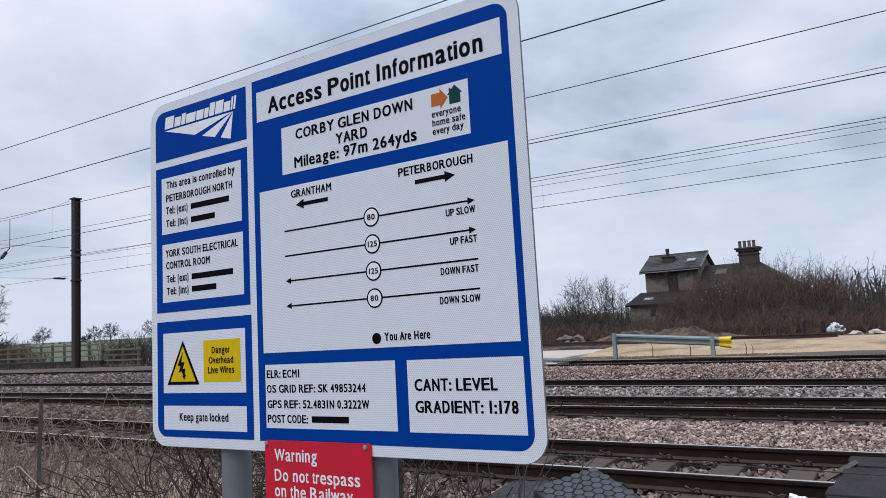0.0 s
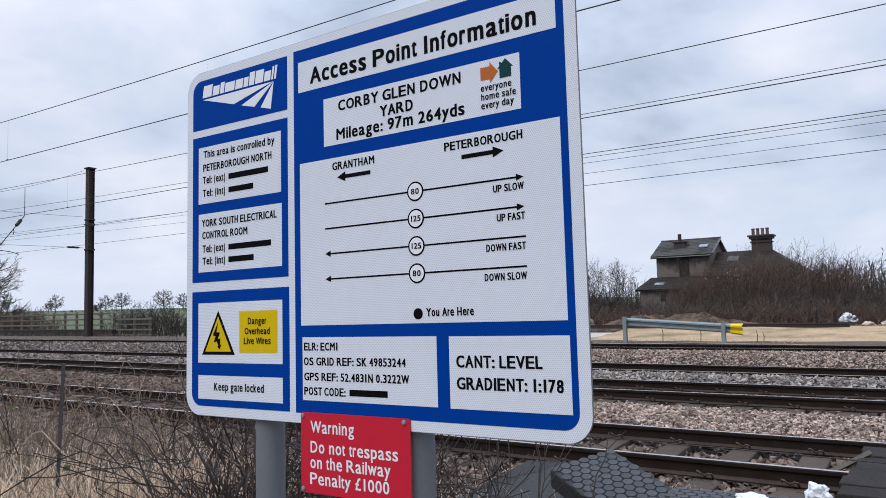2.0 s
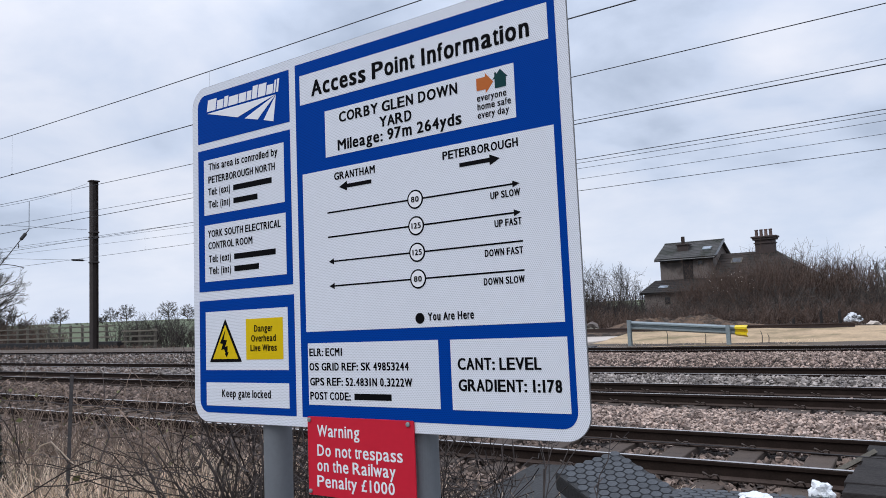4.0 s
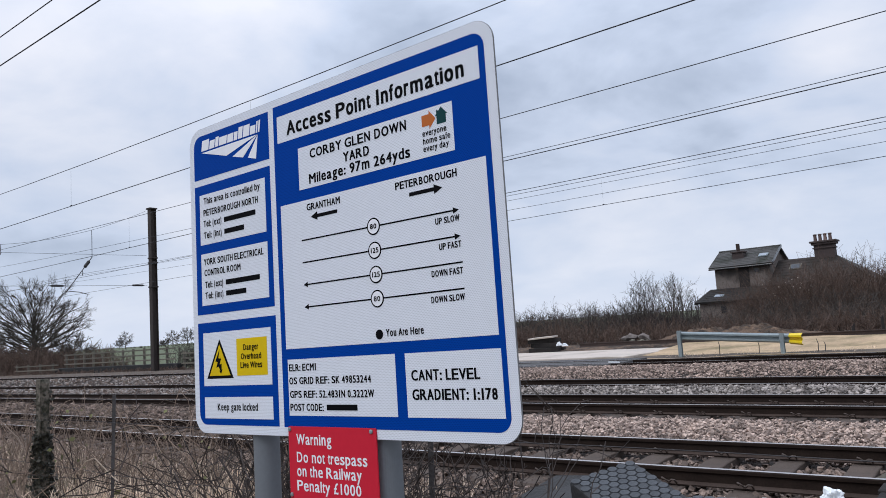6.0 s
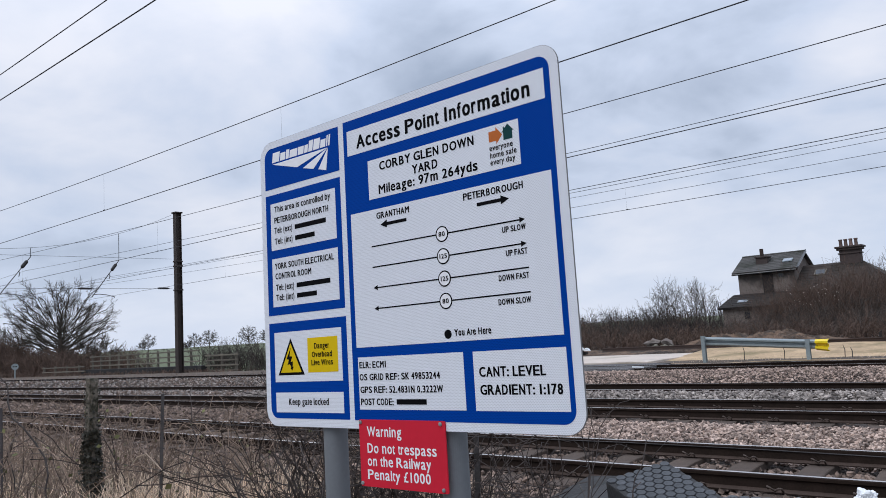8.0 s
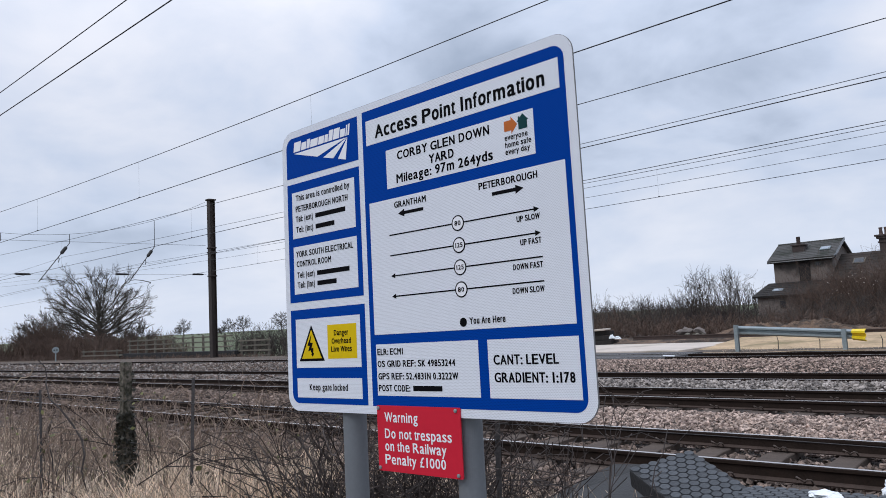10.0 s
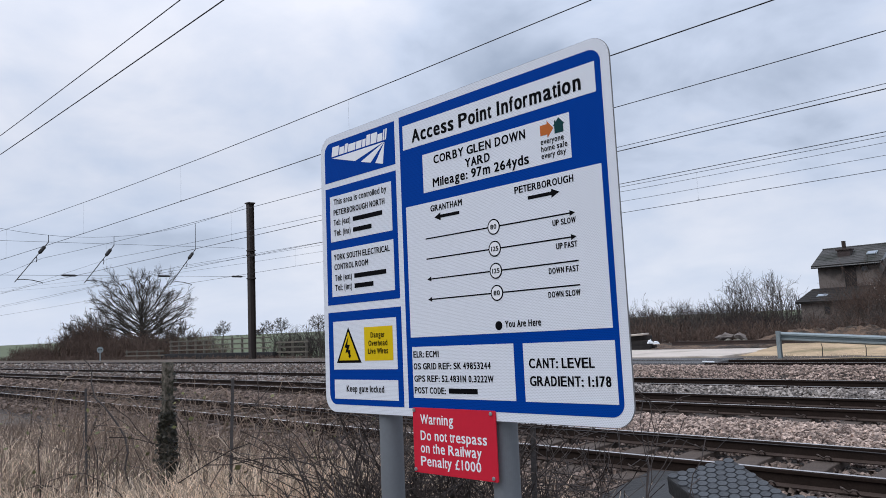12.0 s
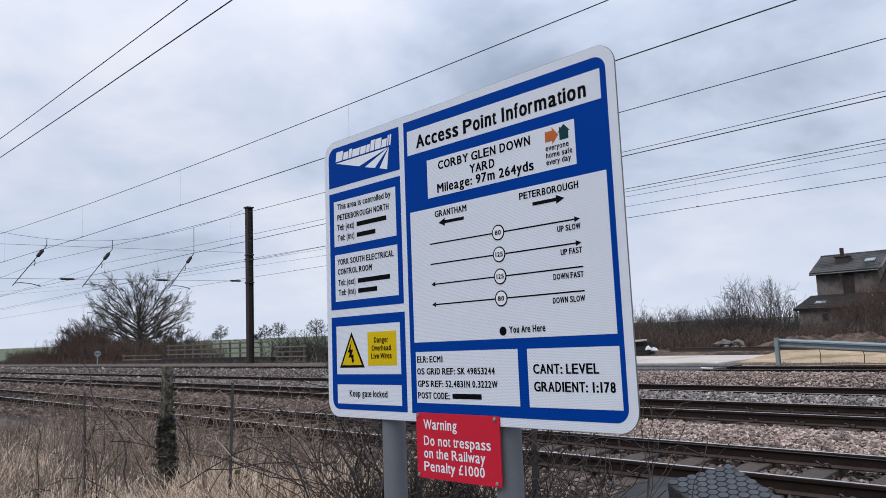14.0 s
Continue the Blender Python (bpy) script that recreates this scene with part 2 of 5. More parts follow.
def add_box(bm, lo, hi, m=None, bevel=0.0):
    r = bmesh.ops.create_cube(bm, size=1.0)["verts"]
    lo, hi = Vector(lo), Vector(hi)
    for v in r:
        v.co = Vector(((lo[i] + hi[i]) / 2 + v.co[i] * (hi[i] - lo[i]) for i in range(3)))
    if bevel:
        es = list({e for v in r for e in v.link_edges})
        made = bmesh.ops.bevel(bm, geom=es, offset=bevel, segments=2, profile=0.6, affect="EDGES")
        r = list({v for f in made["faces"] for v in f.verts} | {v for v in r if v.is_valid})
    if m is not None:
        bmesh.ops.transform(bm, matrix=m, verts=[v for v in r if v.is_valid])
    return bm


def box(lo, hi, m=None, bevel=0.0):
    return add_box(bmesh.new(), lo, hi, m, bevel)


def add_prism(bm, pts, axis, a, b):
    """Extrudes an outline given in two coordinates along the third axis (0 x, 1 y, 2 z) from a to b."""
    def at(p, c):
        q = list(p)
        q.insert(axis, c)
        return q
    va = [bm.verts.new(at(p, a)) for p in pts]
    vb = [bm.verts.new(at(p, b)) for p in pts]
    bm.faces.new(va)
    bm.faces.new(vb[::-1])
    for i in range(len(pts)):
        j = (i + 1) % len(pts)
        bm.faces.new((va[i], vb[i], vb[j], va[j]))
    bmesh.ops.recalc_face_normals(bm, faces=bm.faces[:])
    return bm


def prism(pts, axis, a, b):
    return add_prism(bmesh.new(), pts, axis, a, b)


def rounded(u0, w0, u1, w1, radii, steps=8):
    """Outline of a rectangle with corner radii (bl, br, tr, tl)."""
    out = []
    for (cx, cy, sx, sy, a0), r in zip(((u0, w0, 1, 1, 180), (u1, w0, -1, 1, 270), (u1, w1, -1, -1, 0), (u0, w1, 1, -1, 90)), radii):
        if r <= 0:
            out.append((cx, cy))
            continue
        for i in range(steps + 1):
            a = radians(a0 + 90 * i / steps)
            out.append((cx + sx * r + r * math.cos(a), cy + sy * r + r * math.sin(a)))
    return out


def add_tube(bm, pts, radii, sides=8, caps=True):
    pts = [Vector(p) for p in pts]
    if isinstance(radii, (int, float)):
        radii = [radii] * len(pts)
    rings = []
    for i, p in enumerate(pts):
        d = (pts[min(i + 1, len(pts) - 1)] - pts[max(i - 1, 0)]).normalized()
        ref = Vector((0, 0, 1)) if abs(d.z) < 0.9 else Vector((1, 0, 0))
        s = d.cross(ref).normalized()
        t = s.cross(d)
        rings.append([bm.verts.new(p + radii[i] * (math.cos(2 * math.pi * k / sides) * s + math.sin(2 * math.pi * k / sides) * t)) for k in range(sides)])
    for a, b in zip(rings, rings[1:]):
        for k in range(sides):
            bm.faces.new((a[k], a[(k + 1) % sides], b[(k + 1) % sides], b[k]))
    if caps:
        bm.faces.new(rings[0][::-1])
        bm.faces.new(rings[-1])
    bmesh.ops.recalc_face_normals(bm, faces=bm.faces[:])
    return bm


def tube(pts, radii, sides=8):
    return add_tube(bmesh.new(), pts, radii, sides)


def np_mesh(name, verts, faces, mat, parent=None):
    """A mesh object from arrays: verts (n, 3), faces (m, k)."""
    me = bpy.data.meshes.new(name)
    k = faces.shape[1]
    me.vertices.add(len(verts))
    me.vertices.foreach_set("co", np.ascontiguousarray(verts, dtype=np.float32).ravel())
    me.loops.add(faces.size)
    me.loops.foreach_set("vertex_index", np.ascontiguousarray(faces, dtype=np.int32).ravel())
    me.polygons.add(len(faces))
    me.polygons.foreach_set("loop_start", np.arange(0, faces.size, k, dtype=np.int32))
    me.update(calc_edges=True)
    me.validate()
    me.shade_flat()
    me.materials.append(M[mat])
    ob = new(name, me)
    ob.parent = parent
    return ob


def tubes(P, r, sides=3):
    """Many thin tapered stems at once: P (n, k, 3) centre lines, r (n, k) radii."""
    n, k, _ = P.shape
    d = np.empty_like(P)
    d[:, 1:-1], d[:, 0], d[:, -1] = P[:, 2:] - P[:, :-2], P[:, 1] - P[:, 0], P[:, -1] - P[:, -2]
    d /= np.linalg.norm(d, axis=2, keepdims=True) + 1e-9
    ref = np.where(np.abs(d[..., 2:3]) < 0.9, np.array([0, 0, 1.0]), np.array([1.0, 0, 0]))
    s = np.cross(d, ref)
    s /= np.linalg.norm(s, axis=2, keepdims=True) + 1e-9
    t = np.cross(s, d)
    ang = np.arange(sides) * 2 * np.pi / sides
    V = P[:, :, None] + r[:, :, None, None] * (np.cos(ang)[:, None] * s[:, :, None] + np.sin(ang)[:, None] * t[:, :, None])
    idx = np.arange(n * k * sides).reshape(n, k, sides)
    a, b = idx[:, :-1], idx[:, 1:]
    F = np.stack([a, np.roll(a, -1, 2), np.roll(b, -1, 2), b], -1).reshape(-1, 4)
    return V.reshape(-1, 3), F


def join(chunks):
    vs, fs, off = [], [], 0
    for v, f in chunks:
        vs.append(v)
        fs.append(f + off)
        off += len(v)
    return np.concatenate(vs), np.concatenate(fs)


def stems(rng, base, direction, length, r0, r1, k=4, droop=0.0, wobble=0.12):
    """Curved stems from base points (n, 3) along directions (n, 3)."""
    n = len(base)
    s = np.linspace(0, 1, k)[None, :, None]
    P = base[:, None] + direction[:, None] * length[:, None, None] * s
    w = rng.normal(0, 1, (n, k, 3)) * wobble * length[:, None, None] * s
    P = P + w
    P[:, :, 2] -= droop * length[:, None] * (s[..., 0] ** 2)
    r = np.asarray(r0)[:, None] * (1 - s[..., 0]) + np.asarray(r1)[:, None] * s[..., 0]
    return P, r


def unit(v):
    return v / (np.linalg.norm(v, axis=-1, keepdims=True) + 1e-9)


def grow(rng, P, r, count, spread, length, lo=0.3, hi=1.0, k=4, rad=0.6, droop=0.0, up=0.0, wobble=0.1):
    """Side shoots from the stems P (n, k, 3), count of them to each stem."""
    n, kk, _ = P.shape
    i = np.repeat(np.arange(n), count)
    u = rng.uniform(lo, hi, len(i)) * (kk - 1)
    a = np.minimum(u.astype(int), kk - 2)
    f = (u - a)[:, None]
    base = P[i, a] * (1 - f) + P[i, a + 1] * f
    d = unit(P[i, a + 1] - P[i, a])
    d = unit(d + rng.normal(0, spread, d.shape) + np.array([0, 0, up]))
    rr = r[i, a] * (1 - f[:, 0]) + r[i, a + 1] * f[:, 0]
    ln = rng.uniform(0.5, 1.1, len(i)) * length
    return stems(rng, base, d, ln, rr * rad, rr * rad * 0.35, k, droop, wobble)


# ---- ground ----
T1, T2, T3, T4 = 6.385, 11.229, 14.742, 19.0
RAIL_Z4 = 0.205


def rise(x, y):
    """Height of the open ground: flat by the line, fields rising far off."""
    far = max(0.0, math.hypot(x, y) - 110)
    z = -0.27 + 0.45 * min(1.0, max(0.0, (y - 17.0) / 4.0))
    if y > 24:
        z -= 0.9 * min(1.0, (y - 24) / 12) * min(1.0, max(0.0, (-x - 25) / 12))
    hill = 11.5 * (1 - math.exp(-far / 480.0))
    return z + hill * (0.75 + 0.25 * noise.noise((x * 0.004, y * 0.004, 0)))


def lay_ground():
    def steps(edges):
        out = []
        for a, b, n in edges:
            out += list(np.linspace(a, b, n, endpoint=False))
        return out
    xs = steps([(-3500, -400, 14), (-400, -90, 16), (-90, -14, 26), (-14, 8, 60), (8, 60, 12), (60, 3500, 12)]) + [3500]
    ys = steps([(-3500, -100, 8), (-100, -8, 8), (-8, 5, 40), (5, 60, 34), (60, 260, 22), (260, 3500, 16)]) + [3500]
    V = []
    for y in ys:
        for x in xs:
            z = rise(x, y)
            if -20 < x < 12 and -8 < y < 5:
                z += 0.05 * noise.noise((x * 0.9, y * 0.9, 3)) + 0.03 * noise.noise((x * 3, y * 3, 9))
            V.append((x, y, z))
    nx = len(xs)
    F = [(j * nx + i, j * nx + i + 1, (j + 1) * nx + i + 1, (j + 1) * nx + i) for j in range(len(ys) - 1) for i in range(nx - 1)]
    ob = np_mesh("ground", np.array(V), np.array(F), "ground")
    ob.data.materials.append(M["field"])
    for p in ob.data.polygons:
        c = p.center
        p.material_index = 1 if (c.y > 33 and c.x < -28) or math.hypot(c.x, c.y) > 120 else 0
        p.use_smooth = True
    return tagged(ob, "brown rough trackside earth running into green fields", "ground", kind="structure")


lay_ground()


def bed_height(y):
    """Top of the stone bed across the line."""
    if y < 4.9:
        return -0.27 + 0.07 * max(0.0, (y - 4.0) / 0.9)
    z = -0.215
    if T1 - 0.72 < y < T1 + 0.72:
        z = -0.246
    for lo, hi, h in ((7.55, 10.0, 0.10), (12.15, 13.88, 0.215), (15.9, 18.0, 0.235)):
        if lo < y < hi:
            z += h * math.sin(math.pi * (y - lo) / (hi - lo)) ** 0.6
    if y > 15.5:
        z += RAIL_Z4 * min(1.0, (y - 15.5) / 2.2)
    if y > 20.0:
        z -= 0.12 * min(1.0, (y - 20.0) / 0.6)
    return z


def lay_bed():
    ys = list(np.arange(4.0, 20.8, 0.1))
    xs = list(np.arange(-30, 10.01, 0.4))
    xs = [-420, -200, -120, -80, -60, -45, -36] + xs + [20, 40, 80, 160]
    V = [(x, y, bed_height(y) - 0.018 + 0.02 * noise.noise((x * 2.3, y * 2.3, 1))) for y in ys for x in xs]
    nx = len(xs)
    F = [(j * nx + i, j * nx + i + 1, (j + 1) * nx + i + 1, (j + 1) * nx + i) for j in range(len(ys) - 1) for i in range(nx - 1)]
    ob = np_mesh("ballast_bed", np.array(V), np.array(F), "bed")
    tagged(ob, "brownish crushed stone bed under four railway tracks, darkened like shaded gaps", "ballast", kind="structure")


lay_bed()


# ---- railway tracks ----
RAIL = [(-0.07, -0.159), (0.07, -0.159), (0.07, -0.148), (0.012, -0.128), (0.009, -0.05), (0.034, -0.036), (0.036, -0.010), (0.031, -0.004), (0.026, -0.0005), (-0.026, 0.0), (-0.031, -0.004), (-0.036, -0.010), (-0.034, -0.036), (-0.009, -0.05), (-0.012, -0.128), (-0.07, -0.148)]


def rail_mesh():
    bm = prism(RAIL, 0, -420.0, 160.0)
    me = bpy.data.meshes.new("rail")
    bm.to_mesh(me)
    bm.free()
    me.materials.append(M["rail_side"])
    me.materials.append(M["rail_top"])
    me.materials.append(M["rail_foot_lit"])
    # upward foot faces get the paler colour that stands in for light
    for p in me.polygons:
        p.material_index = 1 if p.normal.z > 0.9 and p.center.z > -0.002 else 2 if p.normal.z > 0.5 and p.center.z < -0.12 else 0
    return me


def sleeper_mesh():
    out = [(-1.25, -0.37), (1.25, -0.37), (1.25, -0.19), (1.22, -0.166), (0.45, -0.166), (0.3, -0.176), (-0.3, -0.176), (-0.45, -0.166), (-1.22, -0.166), (-1.25, -0.19)]
    bm = prism(out, 0, -0.13, 0.13)
    top = [e for e in bm.edges if abs(e.verts[0].co.x - e.verts[1].co.x) < 1e-6 and min(v.co.z for v in e.verts) > -0.21]
    bmesh.ops.bevel(bm, geom=top, offset=0.008, segments=1, affect="EDGES")
    me = bpy.data.meshes.new("sleeper")
    bm.to_mesh(me)
    bm.free()
    me.materials.append(M["sleeper"])
    return me


def clip_mesh():
    pts = [(-0.055, 0.02, -0.14), (-0.05, 0.05, -0.105), (-0.025, 0.065, -0.10), (0.0, 0.045, -0.12), (0.012, 0.02, -0.135), (0.03, 0.045, -0.115), (0.05, 0.065, -0.095), (0.072, 0.05, -0.09), (0.075, 0.02, -0.115)]
    bm = tube(pts, 0.0095, 6)
    me = bpy.data.meshes.new("spring_clip")
    bm.to_mesh(me)
    bm.free()
    me.shade_smooth()
    me.materials.append(M["clip"])
    return me


RAIL_ME, SLEEPER_ME, CLIP_ME = rail_mesh(), sleeper_mesh(), clip_mesh()


def lay_track(y, z, x0, n, clips, label):
    tr = thing("railway_track", pose(0, y, z), label, "railway track", "railway tracks", "structure")
    for s in (-0.7525, 0.7525):
        ob = new("rail", RAIL_ME)
        ob.parent, ob.location = tr, (0, s, 0)
        ob["label"] = "dark rusty steel rail with a bright worn top"
    for i in range(n):
        sl = new("sleeper", SLEEPER_ME)
        sl.parent, sl.location = tr, (x0 + 0.70 * i, 0, 0)
        if clips:
            for s in (-0.7525, 0.7525):
                for side in (-1, 1):
                    c = new("spring_clip", CLIP_ME)
                    c.parent = sl
                    c.matrix_local = pose(0, s + side * 0.065, 0.0, 0, 0, 0 if side > 0 else 180)
    return tr


lay_track(T1, 0.0, -15.98, 28, True, "railway track with concrete sleepers and curled spring clips")
lay_track(T2, 0.0, -20.2, 36, True, "railway track of dark steel rails in pale ballast")
lay_track(T3, 0.0, -20.0, 36, False, "railway track of dark steel rails in grey ballast")
lay_track(T4, RAIL_Z4, -20.1, 36, False, "railway track on raised ballast beside the concrete pad")


def stones(name, zones, mat, label, seed):
    """Loose crushed stones: each one an angular lump of its own."""
    rng = np.random.default_rng(seed)
    ico = np.array([(a, b, c) for a in (-0.75, 0.75) for b in (-0.75, 0.75) for c in (-0.75, 0.75)])
    tri = np.array([(0, 1, 3), (0, 3, 2), (4, 6, 7), (4, 7, 5), (0, 4, 5), (0, 5, 1), (2, 3, 7), (2, 7, 6), (1, 5, 7), (1, 7, 3)])
    chunks = []
    for x0, x1, y0, y1, per, size in zones:
        n = int((x1 - x0) * (y1 - y0) * per * 0.85)
        x, y = rng.uniform(x0, x1, n), rng.uniform(y0, y1, n)
        z = np.array([bed_height(v) for v in y])
        for c, zc in ((T1, 0), (T2, 0), (T3, 0), (T4, RAIL_Z4)):
            for s in (-0.7525, 0.7525):
                ok = np.abs(y - (c + s)) > 0.085
                x, y, z = x[ok], y[ok], z[ok]
        n = len(x)
        r = size * rng.uniform(0.55, 1.25, n)
        V = ico[None] + rng.uniform(-0.34, 0.34, (n, 8, 3))
        V = V * np.stack([rng.uniform(0.8, 1.45, n), rng.uniform(0.6, 1.05, n), rng.uniform(0.4, 0.8, n)], -1)[:, None]
        turn = rng.uniform(0, np.pi, n)
        q = unit(np.stack([np.cos(turn), rng.normal(0, 0.24, n), rng.normal(0, 0.24, n), np.sin(turn)], -1))
        w, a, b, c = q.T
        R = np.stack([1 - 2 * (b * b + c * c), 2 * (a * b - c * w), 2 * (a * c + b * w), 2 * (a * b + c * w), 1 - 2 * (a * a + c * c), 2 * (b * c - a * w), 2 * (a * c - b * w), 2 * (b * c + a * w), 1 - 2 * (a * a + b * b)], -1).reshape(n, 3, 3)
        V = np.einsum("nij,nvj->nvi", R, V) * r[:, None, None]
        V = V + np.stack([x, y, z + r * rng.uniform(-0.9, 1.2, n)], -1)[:, None]
        F = tri[None] + (np.arange(n) * 8)[:, None, None]
        chunks.append((V.reshape(-1, 3), F.reshape(-1, 3)))
    v, f = join(chunks)
    tagged(np_mesh(name, v, f, mat), label, "ballast", kind="stuff")


stones("ballast_stones", [(-6.6, 0.8, 7.25, 10.35, 1100, 0.0225), (-12, -6.6, 7.25, 10.35, 300, 0.034), (0.8, 5, 7.25, 10.35, 100, 0.045), (-12, 0.8, 15.6, 18.2, 760, 0.0235), (-20, -12, 15.6, 18.2, 120, 0.036)], "stone", "pinkish brown crushed ballast stones heaped between the tracks", 5)
stones("ballast_stones", [(-9, 0.8, 12.1, 13.9, 580, 0.031), (-20, -9, 12.1, 13.9, 190, 0.036), (-34, -20, 12.1, 13.9, 110, 0.038), (-20, -12, 15.6, 18.2, 130, 0.036), (-34, -20, 15.6, 18.2, 110, 0.038), (-60, -34, 12.1, 18.2, 30, 0.05), (-110, -60, 12.1, 18.2, 9, 0.08)], "stone_grey", "grey crushed ballast stones in the narrow gap between two tracks", 6)
stones("ballast_stones", [(-6, 0.8, 5.72, 7.05, 600, 0.03), (-6, 0.8, 4.1, 5.55, 420, 0.032), (-14, -6, 4.4, 7.05, 170, 0.04), (-30, -14, 4.4, 7.05, 75, 0.05), (-18, -12, 7.25, 10.35, 300, 0.036), (-30, -18, 7.25, 10.35, 150, 0.045), (-70, -30, 7.25, 10.35, 35, 0.075), (-8, 0.8, 10.55, 11.9, 90, 0.034), (-60, -8, 10.55, 11.9, 20, 0.055), (-34, -20, 12.1, 13.9, 110, 0.038), (-34, -20, 15.6, 18.2, 110, 0.038), (-60, -34, 12.1, 18.2, 30, 0.05), (-110, -60, 12.1, 18.2, 9, 0.08)], "stone_brown", "rust-stained crushed ballast stones between the sleepers", 7)


# ---- information sign ----
SIGN = pose(-0.0099, 0.0142, 1.2228, -0.638, -0.432, 0.858)
GROUND_W = -1.56
LAYER = 0.0006


def plate(name, pts, y0, y1, mat, parent, label=""):
    return part(name, prism(pts, 1, y0, y1), mat, parent, label)


def flat(name, u0, w0, u1, w1, layer, mat, parent, radii=(0, 0, 0, 0), label=""):
    y = -LAYER * layer
    return plate(name, rounded(u0, w0, u1, w1, radii), y, y + 0.0016, mat, parent, label)


def glyphs(body, bold):
    cu = bpy.data.curves.new("lettering", "FONT")
    cu.body, cu.size, cu.extrude, cu.offset, cu.resolution_u = body, 1.0, 0.0, bold, 3
    ob = bpy.data.objects.new("lettering", cu)
    scene.collection.objects.link(ob)
    dg = bpy.context.evaluated_depsgraph_get()
    me = bpy.data.meshes.new_from_object(ob.evaluated_get(dg))
    co = np.empty(len(me.vertices) * 3, dtype=np.float32)
    me.vertices.foreach_get("co", co)
    bpy.data.objects.remove(ob)
    bpy.data.curves.remove(cu)
    return me, co.reshape(-1, 3)


CAP = float(np.ptp(glyphs("H", 0.0)[1][:, 1]))


# advance widths of a plain grotesque alphabet, in thousandths of its body
ADVANCE = {c: w for w, cs in ((222, "ijl"), (278, " It:.f"), (333, "()r"), (430, "1"), (500, "ckJsvxyz"), (556, "abdeghnopquL023456789£"), (611, "FTZ"), (667, "ABEKPSVXY"), (722, "CDHNRUw"), (778, "GOQ"), (833, "Mm"), (944, "W")) for c in cs}
BEARING = {c: b for b, cs in ((12, "AVWXYTvwxyft"), (42, "CGOQSocesgdqabp0235689Ua4"), (30, "7EFLKRPrkzZ")) for c in cs}
GLYPH = {}


def glyph(c):
    """Points of one character, its small letters raised to a taller x-height."""
    if c not in GLYPH:
        me, co = glyphs(c, 0.0)
        if c.islower():
            y, xh, top = co[:, 1].copy(), CAP * 0.66, max(CAP, float(co[:, 1].max()))
            k = 0.75 / 0.66
            co[:, 1] = np.where(y < 0, y * 0.95, np.where(y < xh, y * k, xh * k + (y - xh) / (top - xh + 1e-6) * (CAP * 1.02 - xh * k)))
        elif c.isdigit() or c.isupper():
            y0, y1 = float(co[:, 1].min()), float(co[:, 1].max())
            co[:, 1] = (co[:, 1] - y0) / (y1 - y0) * CAP
        GLYPH[c] = (me, co)
    return GLYPH[c]


def letters(body, u0, u1, w, cap, layer, parent, mat="ink", bold=0.030, label=""):
    """One line of lettering from u0 to u1 on the baseline w, its capitals cap high; bold strokes are thin layers."""
    sy = cap / CAP
    wide = bold * sy
    unit_u = (u1 - u0) / sum(ADVANCE.get(c, 556) for c in body)
    bm = bmesh.new()
    at = u0
    for c in body:
        step = ADVANCE.get(c, 556) * unit_u
        if c != " ":
            me, co = glyph(c)
            b = BEARING.get(c, 68) * unit_u
            x0, x1 = float(co[:, 0].min()), float(co[:, 0].max())
            room = max(step - 2 * b - 2 * wide, 0.1 * step)
            sx = sy if c in "iIjl:.1" else min(room / (x1 - x0), sy * 1.35)
            mid_u = at + step / 2
            for i, (du, dw) in enumerate(((-wide, -wide * 0.5), (0, wide * 0.5), (wide, -wide * 0.5), (-wide, wide * 0.5), (wide, wide * 0.5))):
                out = np.stack([mid_u + du + (co[:, 0] - (x0 + x1) / 2) * sx, np.full(len(co), -LAYER * layer - 0.00004 * i), w + dw + co[:, 1] * sy], -1)
                me.vertices.foreach_set("co", out.astype(np.float32).ravel())
                me.update()
                bm.from_mesh(me)
        at += step
    return part("lettering", bm, mat, parent, label)


def bar(u0, u1, w, h, layer, parent, mat="ink"):
    return flat("printed_bar", u0, w, u1, w + h, layer, mat, parent)


def arrow(tip, tail, w, parent, thick, head_l, head_h, layer=3):
    s = 1 if tip > tail else -1
    n = tip - s * head_l
    pts = [(tail, w - thick / 2), (n, w - thick / 2), (n, w - head_h / 2), (tip, w), (n, w + head_h / 2), (n, w + thick / 2), (tail, w + thick / 2)]
    y = -LAYER * layer
    return plate("printed_arrow", pts if s > 0 else pts[::-1], y, y + 0.0016, "ink", parent)


def disc(u, w, r, layer, mat, parent, name="printed_disc", n=28):
    y = -LAYER * layer
    return plate(name, [(u + r * math.cos(2 * math.pi * i / n), w + r * math.sin(2 * math.pi * i / n)) for i in range(n)], y, y + 0.0016, mat, parent)


